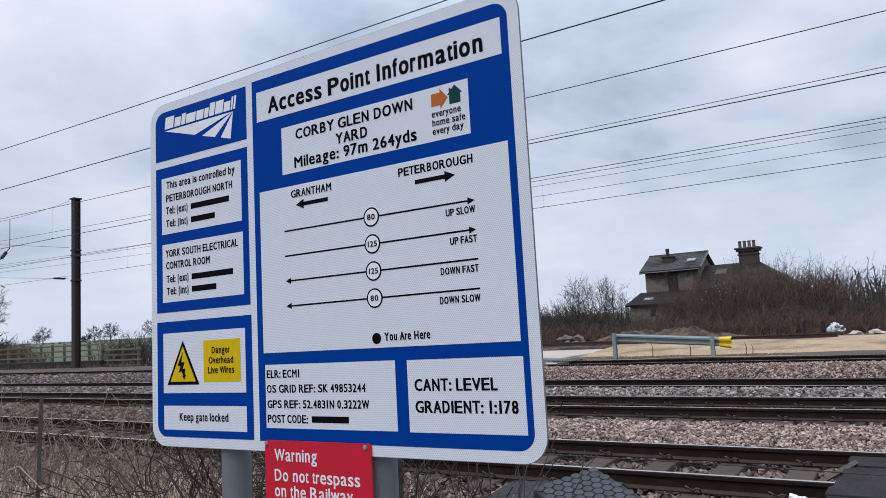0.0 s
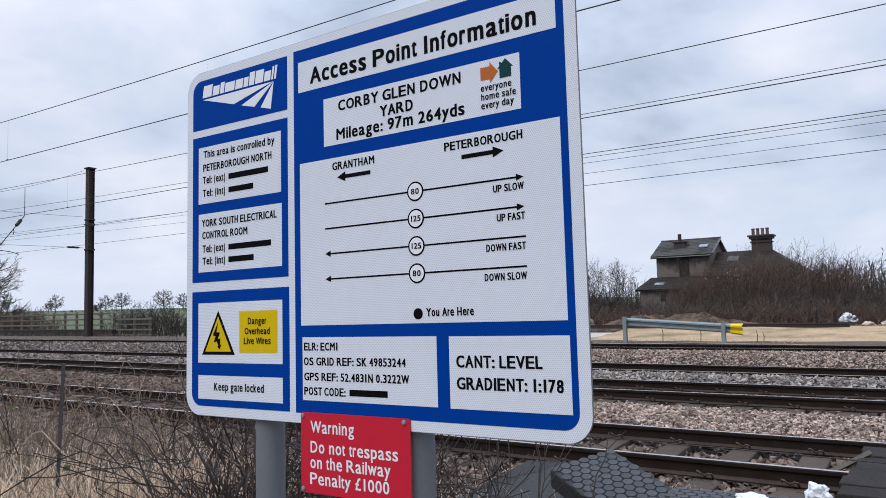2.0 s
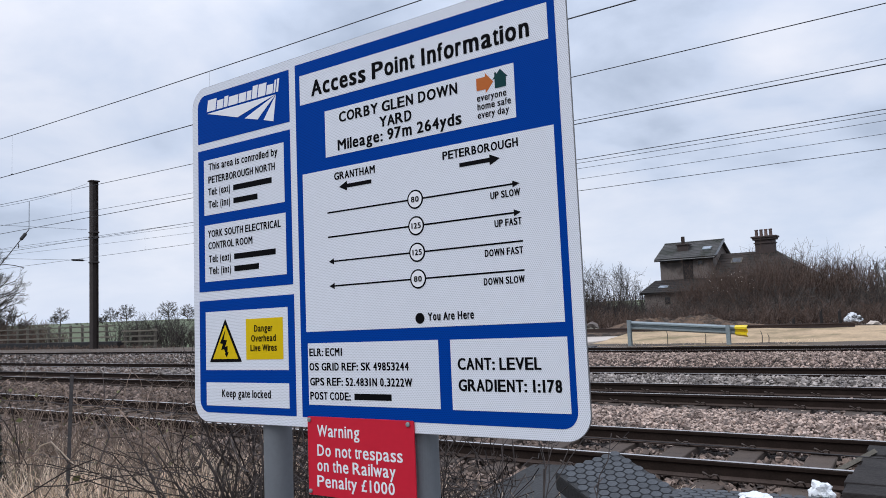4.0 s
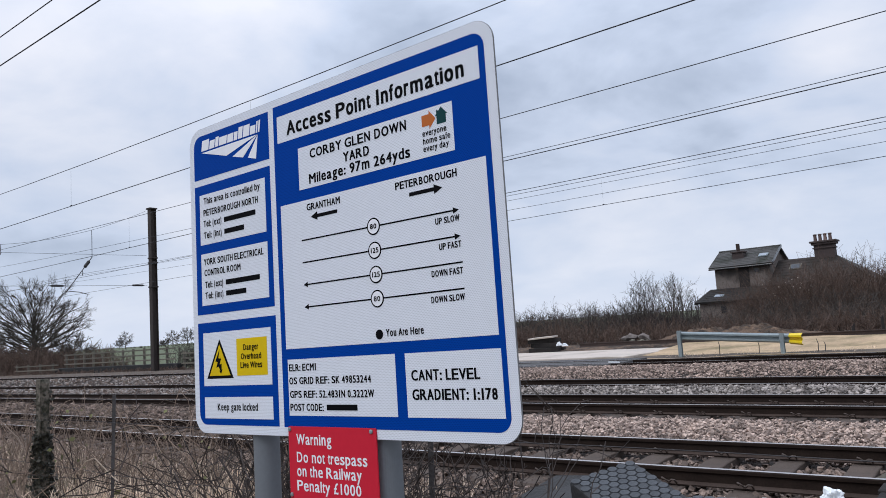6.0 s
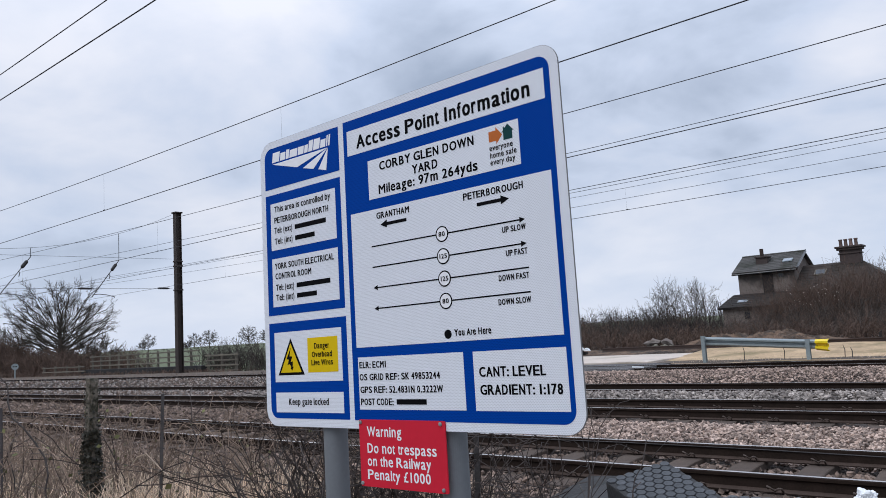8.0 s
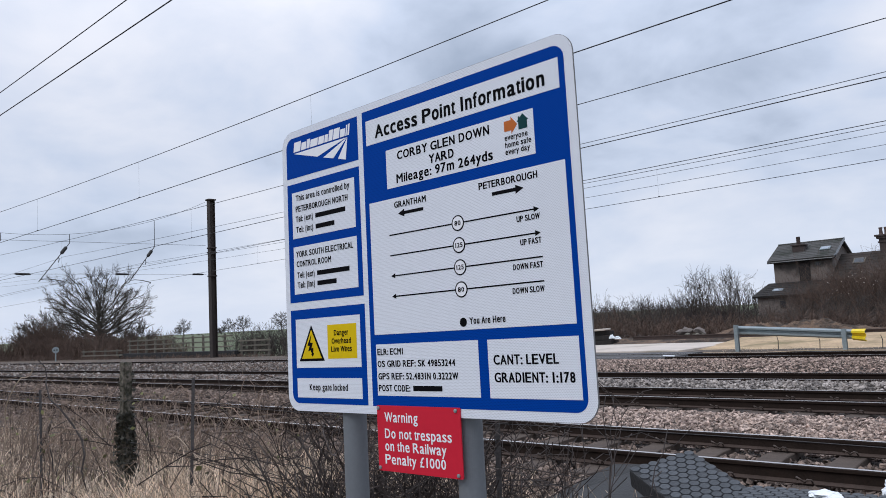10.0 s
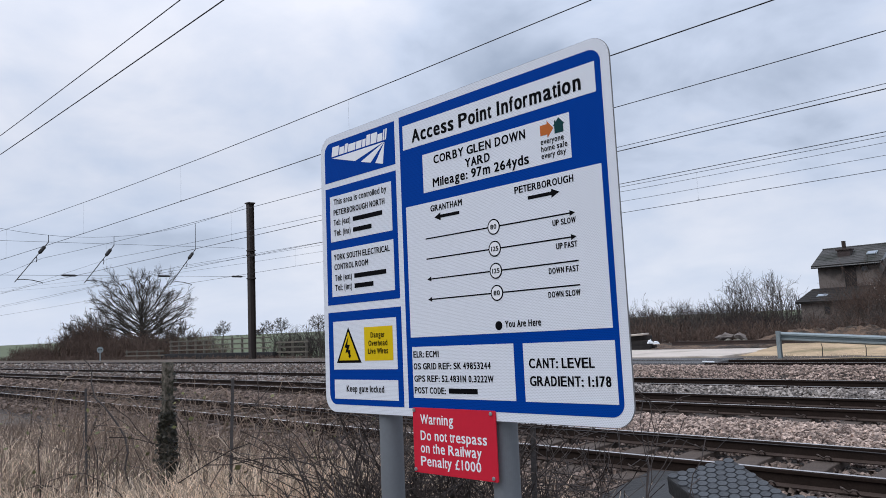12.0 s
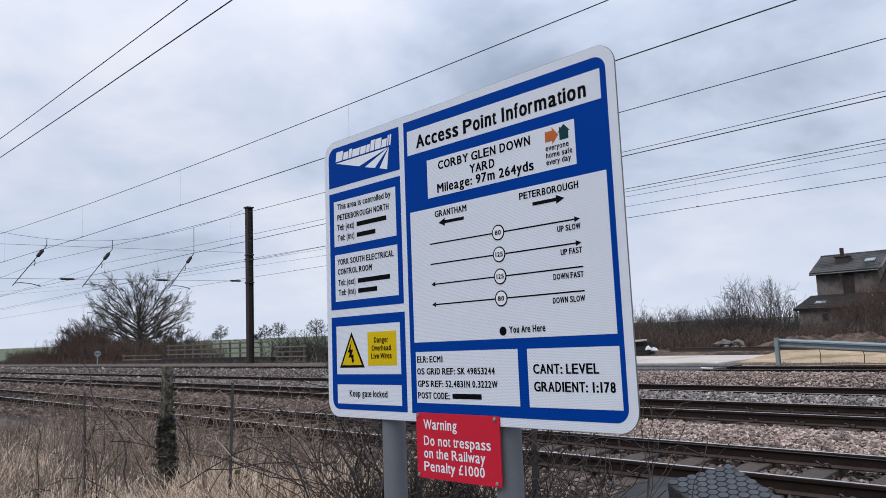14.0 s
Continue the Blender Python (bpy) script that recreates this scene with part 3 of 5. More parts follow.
def information_sign():
    base = thing("information_sign", SIGN @ pose(0, 0, 0), "white and blue railway access point sign on two grey posts", "sign")
    panel = part("panel", prism([(u, w + (0.0085 * (u - 0.032) if w > 0.5 else 0.0)) for u, w in rounded(-1.169, -0.0565, 0.0325, 0.9155, (0.055,) * 4, 10)], 1, 0.0, 0.0005), "sign_white", base, "white reflective panel with rounded corners")
    panel.data.materials.append(M["alu_dark"])
    for p in panel.data.polygons:
        p.material_index = 1 if abs(p.normal.y) < 0.5 or p.normal.y > 0 else 0
    part("rim", prism([(u, w + (0.0085 * (u - 0.032) if w > 0.5 else 0.0)) for u, w in rounded(-1.170, -0.0575, 0.0335, 0.9165, (0.056,) * 4, 10)], 1, 0.0006, 0.0046), "alu_dark", base, "thin dark grey rim round the panel")
    for u in (-0.890, -0.412):
        part("post", tube([(u, 0.050, GROUND_W), (u, 0.050, 0.86)], 0.038, 40), "post_grey", base, "grey painted round steel post")
        for w in (0.10, 0.70):
            clamp = bmesh.new()
            add_tube(clamp, [(u, 0.050, w - 0.02), (u, 0.050, w + 0.02)], 0.042, 24)
            add_box(clamp, (u - 0.075, 0.005, w - 0.018), (u + 0.075, 0.03, w + 0.018))
            part("clamp", clamp, "alu", base, "aluminium post clamp")
    for w in (0.10, 0.70):
        part("back_rail", box((-1.1, 0.0047, w - 0.02), (-0.03, 0.018, w + 0.02), bevel=0.002), "alu", base, "aluminium stiffening rail")
    B, Wt = "sign_blue", "sign_white"
    flat("blue_field", -1.145, 0.740, -0.770, 0.8825, 1, B, panel, (0, 0, 0, 0.035))
    flat("blue_field", -1.145, 0.307, -0.770, 0.719, 1, B, panel)
    flat("blue_field", -1.145, -0.031, -0.768, 0.281, 1, B, panel, (0.035, 0, 0, 0))
    flat("blue_field", -0.747, -0.032, 0.0065, 0.8875, 1, B, panel, (0, 0.035, 0.035, 0))
    for r in ((-1.119, 0.527, -0.794, 0.688), (-1.118, 0.335, -0.792, 0.498), (-1.118, 0.086, -0.792, 0.249), (-1.117, -0.012, -0.792, 0.052), (-0.730, 0.775, -0.0105, 0.8545), (-0.644, 0.622, -0.0955, 0.7425), (-0.7265, 0.182, -0.010, 0.590), (-0.7225, -0.0005, -0.322, 0.153), (-0.2895, -0.0015, -0.0075, 0.1525)):
        flat("white_field", *r, 2, Wt, panel)
    # maker's mark: a row of slanted plain blocks above three wedges
    for a, b, h in ((-1.1035, -1.066, 0.034), (-1.061, -1.035, 0.026), (-1.031, -1.015, 0.031), (-1.011, -0.972, 0.026), (-0.968, -0.939, 0.026), (-0.935, -0.918, 0.026), (-0.914, -0.894, 0.036), (-0.890, -0.860, 0.035), (-0.856, -0.832, 0.026), (-0.828, -0.822, 0.035), (-0.818, -0.811, 0.036)):
        plate("mark_block", [(a, 0.831), (b, 0.831), (b + 0.17 * h, 0.831 + h), (a + 0.17 * h, 0.831 + h)], -2 * LAYER, 0.0, "white_ink", panel)
    for tri in ([(-1.101, 0.8255), (-0.9735, 0.791), (-0.821, 0.825)], [(-0.943, 0.782), (-0.892, 0.769), (-0.820, 0.8245)], [(-0.868, 0.763), (-0.8305, 0.7525), (-0.819, 0.824)]):
        plate("mark_wedge", tri, -2 * LAYER, 0.0, "white_ink", panel)
    T = lambda *a, **k: letters(*a, 3, panel, **k)
    T("Access Point Information", -0.689, -0.050, 0.792, 0.040, bold=0.030)
    T("CORBY GLEN DOWN", -0.597, -0.238, 0.705, 0.0252)
    T("YARD", -0.467, -0.368, 0.668, 0.0252)
    T("Mileage: 97m 264yds", -0.605, -0.231, 0.6335, 0.0262)
    T("everyone", -0.191, -0.115, 0.6745, 0.0142, bold=0.024)
    T("home safe", -0.191, -0.105, 0.655, 0.0142, bold=0.024)
    T("every day", -0.191, -0.111, 0.636, 0.0142, bold=0.024)
    plate("orange_arrow", [(-0.190, 0.699), (-0.167, 0.699), (-0.167, 0.690), (-0.147, 0.712), (-0.167, 0.736), (-0.167, 0.727), (-0.190, 0.727)], -3 * LAYER, 0.0, "orange_ink", panel)
    plate("house_symbol", [(-0.1435, 0.6955), (-0.1155, 0.6955), (-0.1155, 0.7165), (-0.1105, 0.7165), (-0.129, 0.7365), (-0.139, 0.7265), (-0.139, 0.731), (-0.1435, 0.731), (-0.1435, 0.7215), (-0.149, 0.7165), (-0.1435, 0.7165)], -3 * LAYER, 0.0, "green_ink", panel)
    T("GRANTHAM", -0.618, -0.484, 0.5595, 0.0185)
    T("PETERBOROUGH", -0.289, -0.093, 0.559, 0.0185)
    arrow(-0.602, -0.498, 0.540, panel, 0.0095, 0.026, 0.024)
    arrow(-0.140, -0.244, 0.540, panel, 0.0095, 0.026, 0.024)
    for w, right, num, name, u in ((0.479, 1, "80", "UP SLOW", -0.169), (0.417, 1, "125", "UP FAST", -0.162), (0.355, 0, "125", "DOWN FAST", -0.190), (0.2935, 0, "80", "DOWN SLOW", -0.196)):
        arrow(*((-0.096, -0.643) if right else (-0.643, -0.095)), w, panel, 0.0038, 0.017, 0.015)
        disc(-0.3695, w, 0.0225, 3.4, "ink", panel)
        disc(-0.3695, w, 0.0188, 3.8, "white_ink", panel)
        h = 0.012 if num == "80" else 0.015
        letters(num, -0.3695 - h, -0.3695 + h, w - 0.0064, 0.0128, 4.9, panel)
        T(name, u, -0.095, w - 0.0262, 0.0150)
    disc(-0.369, 0.203, 0.0125, 3, "ink", panel)
    T("You Are Here", -0.347, -0.223, 0.197, 0.0175)
    T("ELR: ECM1", -0.718, -0.605, 0.121, 0.0185)
    T("OS GRID REF: SK 49853244", -0.719, -0.405, 0.085, 0.0185)
    T("GPS REF: 52.4831N 0.3222W", -0.718, -0.397, 0.048, 0.0185)
    T("POST CODE:", -0.718, -0.583, 0.013, 0.0185)
    bar(-0.572, -0.459, 0.0145, 0.015, 3, panel)
    T("CANT: LEVEL", -0.273, -0.067, 0.0865, 0.0248)
    T("GRADIENT: 1:178", -0.273, -0.023, 0.0405, 0.0248)
    T("This area is controlled by", -1.098, -0.816, 0.657, 0.0195, bold=0.024)
    T("PETERBOROUGH NORTH", -1.100, -0.826, 0.619, 0.0195, bold=0.028)
    T("YORK SOUTH ELECTRICAL", -1.104, -0.809, 0.462, 0.0195, bold=0.028)
    T("CONTROL ROOM", -1.103, -0.918, 0.428, 0.0195, bold=0.028)
    for w, kind, b in ((0.584, "(ext)", -0.841), (0.547, "(int)", -0.897), (0.390, "(ext)", -0.831), (0.356, "(int)", -0.896)):
        T("Tel: " + kind, -1.101, -1.006, w, 0.0195, bold=0.028)
        bar(-0.994, b, w + 0.001, 0.0155, 3, panel)
    # hazard triangle and yellow notice
    plate("hazard_triangle", [(-1.101, 0.108), (-0.969, 0.108), (-1.035, 0.227)], -3 * LAYER, 0.0, "ink", panel)
    plate("yellow_field", [(-1.087, 0.1165), (-0.983, 0.1165), (-1.035, 0.211)], -4 * LAYER, 0.0, "sign_yellow", panel)
    plate("bolt_symbol", [(-1.034, 0.196), (-1.056, 0.160), (-1.044, 0.158), (-1.052, 0.141), (-1.040, 0.144), (-1.033, 0.133), (-1.037, 0.131), (-1.029, 0.122), (-1.021, 0.135), (-1.026, 0.135), (-1.025, 0.152), (-1.036, 0.150), (-1.027, 0.168), (-1.041, 0.169)], -5 * LAYER, 0.0, "ink", panel)
    flat("yellow_field", -0.951, 0.114, -0.810, 0.2235, 3, "sign_yellow", panel)
    for body, a, b, w in (("Danger", -0.919, -0.848, 0.1885), ("Overhead", -0.931, -0.835, 0.1620), ("Live Wires", -0.934, -0.832, 0.1365)):
        letters(body, a, b, w, 0.0170, 4, panel, bold=0.024)
    T("Keep gate locked", -1.052, -0.858, 0.0125, 0.0200, bold=0.024)


information_sign()


def warning_sign():
    base = thing("warning_sign", SIGN @ pose(-0.561, -0.005, -0.124), "red warning plate with white lettering screwed below the large sign", "sign")
    plate_ob = part("plate", prism(rounded(-0.165, -0.096, 0.165, 0.095, (0.004,) * 4, 3), 1, 0.0, 0.004), "sign_red", base)
    o, c = 0.561, 0.124
    for body, a, b, w, cap in (("Warning", -0.694, -0.555, -0.0765, 0.0275), ("Do not trespass", -0.697, -0.428, -0.1237, 0.0270), ("on the Railway", -0.697, -0.451, -0.1605, 0.0270), ("Penalty £1000", -0.698, -0.454, -0.1985, 0.0270)):
        letters(body, a + o, b + o, w + c, cap, 1, plate_ob, "white_ink", bold=0.018)
    for u, w in ((-0.158, 0.087), (0.150, 0.087), (-0.158, -0.087), (0.150, -0.087)):
        part("screw", tube([(u, 0.005, w), (u, -0.003, w), (u, -0.004, w)], [0.0055, 0.0055, 0.003], 10), "galv", base, "steel fixing screw")
    part("bracket", box((-0.12, 0.0095, -0.075), (0.12, 0.021, -0.055)), "alu", base, "aluminium fixing rail")


warning_sign()


# ---- overhead line ----
HEAD_X = -42.7


def sag(x, z0, k, x0=-6.0):
    return z0 + k * (x - x0) ** 2


def overhead_line(y, zc, kc, zt, kt, drops, r, label):
    ob = thing("overhead_line", pose(0, y, 0), label, "overhead wire", "overhead lines", "structure")
    # beyond the supports the wires hang in the next spans
    xs = [HEAD_X - 70 + 3.5 * i for i in range(56)]

    def span(x, z0, k):
        half = -6.0 - HEAD_X
        while x < HEAD_X:
            x += 2 * half
        while x > HEAD_X + 2 * half:
            x -= 2 * half
        return sag(x, z0, k)
    part("catenary_wire", tube([(x, 0, span(x, zc, kc)) for x in xs], r, 5), "wire", ob)
    part("contact_wire", tube([(x, 0, span(x, zt, kt)) for x in xs], r * 1.1, 5), "wire", ob)
    for x in drops:
        part("dropper", tube([(x, 0, span(x, zc, kc)), (x, 0, span(x, zt, kt))], r * 0.2, 4), "wire", ob)
        part("dropper_clamp", tube([(x - 0.03, 0, span(x, zt, kt) + 0.012), (x + 0.03, 0, span(x, zt, kt) + 0.012)], r * 1.7, 5), "wire", ob)
    return ob


overhead_line(T1, 5.575, 0.00074, 4.76, 0.00024, (-30.5, -22.3, -15.8, -9.2, 2.4), 0.0075, "dark overhead contact and catenary wires with thin droppers")
overhead_line(T2, 5.72, 0.00045, 4.82, 0.00012, (-22.2, -33.6, -11.0, 2.0), 0.0085, "overhead contact and catenary wires above the second track")
overhead_line(T3, 5.86, 0.00042, 4.91, 0.00008, (-27.0, -36.0, -16.0, 3.0), 0.0075, "thin overhead contact and catenary wires above the third track")
overhead_line(T4, 5.72, 0.00030, 4.89, 0.00006, (-8.9, -30.0, -20.0, 1.0), 0.0075, "thin overhead contact and catenary wires above the raised track")
for y, z, r in ((3.2, 6.44, 0.0085), (3.2, 5.975, 0.0095)):
    w = part("feeder_wire", tube([(x, y, z + 0.00032 * (x + 4) ** 2) for x in range(-112, 84, 4)], r, 5), "wire")
    tagged(w, "dark bare feeder wire strung high along the railway", "overhead wire", "feeder wires")
for z in (6.16, 5.80):
    w = part("feeder_wire", tube([(x, 22.0, z + 0.0003 * (x + 6) ** 2) for x in range(-112, 84, 4)], 0.007, 5), "wire")
    tagged(w, "thin bare feeder wire strung along the railway", "overhead wire", "feeder wires")


def mast(x, y, z, top):
    ob = thing("overhead_line_mast", pose(x, y, z), "tall dark brown steel mast carrying overhead railway wires", "mast", "overhead masts")
    bm = bmesh.new()
    add_box(bm, (-0.18, -0.195, 0), (0.18, -0.165, top), bevel=0.006)
    add_box(bm, (-0.18, 0.165, 0), (0.18, 0.195, top), bevel=0.006)
    add_box(bm, (-0.025, -0.164, 0), (0.025, 0.164, top))
    add_box(bm, (-0.178, -0.164, 0), (-0.155, 0.164, top - 0.05))
    part("column", bm, "mast", ob)
    part("base_plate", box((-0.4, -0.4, -0.2), (0.4, 0.4, 0.10), bevel=0.02), "concrete", ob, "grey concrete footing")
    part("cap", box((-0.26, -0.27, top), (0.23, 0.27, top + 0.09), bevel=0.02), "mast", ob)
    for h in (top - 3.15, top - 3.45, top - 5.0):
        part("fixing_band", box((-0.22, -0.235, h - 0.045), (0.22, 0.235, h + 0.045), bevel=0.01), "mast", ob)
    return ob


MZ = -0.05
mast(HEAD_X, 23.93, MZ, 10.5)
mast(HEAD_X, 1.2, -0.2, 10.7)


def headspan():
    ob = thing("headspan", pose(HEAD_X, 0, 0), "sagging steel span wires with insulators between two masts", "span wires", kind="structure")
    def head_z(y):
        return 7.58 + 0.0225 * (y - 12.5) ** 2
    part("head_wire", tube([(0, y, head_z(y)) for y in np.linspace(1.4, 23.5, 24)], 0.009, 5), "wire", ob)
    part("upper_cross_wire", tube([(0, y, 7.02 + 0.018 * y) for y in (1.4, 12, 23.5)], 0.009, 5), "wire", ob)
    part("lower_cross_wire", tube([(0, y, 5.24 + 0.0135 * y) for y in (1.4, 12, 23.5)], 0.009, 5), "wire", ob)
    for y in (12.6, 18.0, 22.9):
        pts = [(0, y - 0.42, 5.24 + 0.0135 * y), (0, y - 0.3, 5.24 + 0.0135 * y), (0, y + 0.3, 5.24 + 0.0135 * y), (0, y + 0.42, 5.24 + 0.0135 * y)]
        part("insulator", tube(pts, [0.02, 0.06, 0.06, 0.02], 8), "insulator", ob, "dark ribbed insulator")
    for c in (T2, T3, T4 + 0.75):
        y1, y0 = c + 0.28, c - 1.3
        z1, z0 = 7.22, 5.06
        f = lambda s: (0, y1 + (y0 - y1) * s, z1 + (z0 - z1) * s)
        part("registration_arm", tube([f(0), f(1.03)], 0.024, 6), "mast", ob)
        part("insulator", tube([f(0.10), f(0.13), f(0.27), f(0.30)], [0.04, 0.10, 0.10, 0.04], 8), "insulator", ob, "dark ribbed insulator")
        part("bracket", tube([f(0.38), (0, f(0.43)[1] + 0.12, f(0.43)[2] - 0.02), (0, f(0.43)[1] + 0.08, f(0.43)[2] - 0.2)], 0.022, 5), "mast", ob)
        part("hanger", tube([f(0), (0, y1, head_z(y1))], 0.018, 5), "wire", ob)
        part("steady_arm", tube([f(0.97), (0, c - 0.95, 5.16), (0, c - 0.5, 5.12), (0, c, 5.0), (0, c, 4.94)], 0.022, 5), "mast", ob)


headspan()


# ---- trackside fence ----
FENCE_Y = 1.2


def concrete_post():
    ob = thing("concrete_fence_post", pose(-5.13, FENCE_Y, -0.27, 0, 1.2, 8), "weathered concrete fence post wrapped in dark ivy", "fence post")
    bm = prism([(-0.041, 0), (0.041, 0), (0.037, 1.50), (0.025, 1.53), (-0.025, 1.53), (-0.037, 1.50)], 1, -0.038, 0.038)
    bmesh.ops.bevel(bm, geom=[e for e in bm.edges if abs(e.verts[0].co.z - e.verts[1].co.z) > 1], offset=0.012, segments=2, affect="EDGES")
    part("shaft", bm, "old_concrete", ob)
    rng = np.random.default_rng(3)
    n = 1900
    h = np.where(rng.uniform(0, 1, n) < 0.94, rng.uniform(0.15, 1.15, n) ** 0.8, rng.uniform(0.9, 1.45, n))
    a = rng.uniform(0, 2 * np.pi, n)
    rad = 0.052 + rng.uniform(0, 1, n) ** 2 * 0.10 * np.maximum(0.15, 1.3 - h)
    c = np.stack([rad * np.cos(a), rad * np.sin(a), h], -1)
    s = rng.uniform(0.008, 0.019, n)[:, None]
    u = unit(rng.normal(0, 1, (n, 3)))
    v = unit(np.cross(u, rng.normal(0, 1, (n, 3))))
    V = np.stack([c - u * s, c + v * s * 0.8, c + u * s, c - v * s * 0.8], 1).reshape(-1, 3)
    ivy = np_mesh("ivy", V, np.arange(n * 4).reshape(n, 4), "leaf", ob)
    tagged(ivy, "dark green ivy leaves", kind="stuff")


concrete_post()


def iron_post(x, top, lean):
    ob = thing("iron_fence_post", pose(x, FENCE_Y, -0.27, 0, lean, 20), "rusty dark angle-iron fence post with wire holes", "fence post", "iron fence posts")
    part("angle_bar", prism([(0, 0), (0.025, 0), (0.025, 0.005), (0.005, 0.005), (0.005, 0.025), (0, 0.025)], 2, 0, top + 0.27), "iron", ob)
    for i in range(5):
        z = 0.45 + i * (top - 0.2) / 5
        part("wire_staple", tube([(-0.006, 0.02, z), (0.012, 0.025, z + 0.012), (-0.006, 0.03, z)], 0.003, 4), "iron", ob)


for x, top, lean in ((-6.95, 1.0, -1.5), (-4.13, 1.14, 2.5), (-1.31, 0.99, 2.0)):
    iron_post(x, top, lean)
for z in (0.35, 0.62, 0.95):
    w = part("fence_wire", tube([(x, FENCE_Y, z + 0.008 * math.sin(x * 1.7 + z * 9) - 0.02 * math.sin(x * 0.6) * (x < -4)) for x in np.arange(-12, 2.2, 0.5)], 0.002, 4), "iron")
    tagged(w, "slack rusty strand of fence wire", "fence wire", "fence wires")


# ---- dry grass, brambles and bush by the sign ----
def grass(name, n, xr, yr, hr, mat, label, seed, lean=0.35, width=0.0035, foot=-0.30):
    rng = np.random.default_rng(seed)
    x, y = rng.uniform(*xr, n), rng.uniform(*yr, n)
    clump = np.array([noise.noise((a * 1.1, b * 1.1, seed)) for a, b in zip(x, y)])
    keep = rng.uniform(-0.55, 0.6, n) < clump + 0.18
    x, y, clump = x[keep], y[keep], clump[keep]
    n = len(x)
    h = rng.uniform(*hr, n) * (0.85 + 0.4 * clump)
    base = np.stack([x, y, np.full(n, foot)], -1)
    d = unit(np.stack([rng.normal(0, lean, n), rng.normal(0, lean, n), np.ones(n)], -1))
    P, r = stems(rng, base, d, h, np.full(n, width), np.full(n, width * 0.35), 4, 0.12, 0.05)
    bend = rng.normal(0, 0.16, (n, 1, 2)) * (np.linspace(0, 1, 4)[None, :, None] ** 2.5) * h[:, None, None]
    P[:, :, :2] += bend
    v, f = tubes(P, r, 3)
    return tagged(np_mesh(name, v, f, mat), label, "grass", kind="stuff")


grass("dry_grass", 5600, (-13, -4.8), (-0.6, 2.0), (0.3, 0.62), "dry_grass", "tall straw-coloured dead grass along the fence", 24, 0.34, 0.0055)
grass("dry_grass", 7500, (-4.8, -0.9), (-0.6, 2.8), (0.35, 0.85), "dry_grass", "tall straw-coloured dead grass along the fence", 11, 0.2, 0.0042)
grass("dry_grass", 6000, (-5.4, -2.0), (-0.5, 1.3), (0.55, 0.95), "dry_grass", "tall straw-coloured dead grass along the fence", 12, 0.24, 0.0056)
grass("dry_grass", 7000, (-4.4, -2.5), (-0.3, 0.8), (0.75, 1.08), "dry_grass", "tall pale dead grass in front of the thorn bush", 16, 0.2, 0.0056)
grass("dry_grass", 6500, (-4.6, -2.2), (0.5, 1.5), (0.72, 1.02), "dry_grass", "tall pale dead grass round the thorn bush", 18, 0.15, 0.0046)
grass("dry_grass", 11000, (-16, 0.8), (2.4, 4.6), (0.15, 0.45), "dry_grass", "short dead grass at the edge of the ballast", 13)
grass("dry_grass", 1500, (-2.3, -1.3), (2.1, 2.9), (0.35, 0.62), "dry_grass", "pale dead grass tuft growing against rubber panels", 15, 0.25, 0.003)
grass("dry_grass", 700, (-1.24, -0.96), (1.72, 2.0), (0.84, 1.04), "dry_grass", "pale dead grass tuft growing against rubber panels", 17, 0.1, 0.003)
grass("green_grass", 2500, (-9, -1), (-0.6, 3.0), (0.2, 0.42), "green_grass", "dull green grass among the dead stalks", 14)


grass("bramble_litter", 13000, (-17, -3.2), (0.7, 4.2), (0.22, 0.5), "bramble", "brown tangle of dead bramble and bracken stalks", 25, 0.7, 0.005)


def bush(name, centre, n, spread, height, length, mat, label, seed, counts=(5, 4), r0=0.008, lean=0.5):
    rng = np.random.default_rng(seed)
    base = np.array(centre)[None] + np.stack([rng.normal(0, spread[0], n), rng.normal(0, spread[1], n), np.zeros(n)], -1)
    d = unit(np.stack([rng.normal(0, lean, n), rng.normal(0, lean, n), np.ones(n)], -1))
    P, r = stems(rng, base, d, height * rng.uniform(0.6, 1.1, n), np.full(n, r0), np.full(n, r0 * 0.4), 6, 0.1, 0.06)
    Q, q = grow(rng, P, r, counts[0], 0.6, length, 0.25, 1.0, 5, 0.6, 0.12, 0.15, 0.09)
    S, s = grow(rng, Q, q, counts[1], 0.6, length * 0.55, 0.2, 1.0, 4, 0.65, 0.1, 0.1, 0.09)
    v, f = join([tubes(P, r, 5), tubes(Q, q, 4), tubes(S, np.maximum(s, 0.0024), 3)])
    return tagged(np_mesh(name, v, f, mat), label, "bush", kind="stuff")


bush("thorn_bush", (-1.65, 1.05, -0.3), 80, (0.36, 0.28), 1.15, 0.65, "twig", "bare tangled dark thorn bush behind the sign posts", 21, (6, 4), 0.0105, 0.36)
bush("thorn_bush", (-2.75, 1.7, -0.3), 11, (0.14, 0.1), 1.6, 0.34, "twig", "tall bare twigs of a thorn bush by the fence", 22, (5, 4), 0.011, 0.13)
bush("thorn_bush", (-2.05, 1.3, -0.3), 14, (0.16, 0.2), 1.4, 0.42, "twig", "bare dark twigs of a thorn bush behind the sign", 26, (5, 4), 0.0115, 0.22)
bush("thorn_bush", (-0.95, 1.15, -0.3), 26, (0.18, 0.25), 0.95, 0.5, "twig", "bare twigs of a thorn bush reaching past the sign post", 23, (5, 4), 0.009, 0.45)


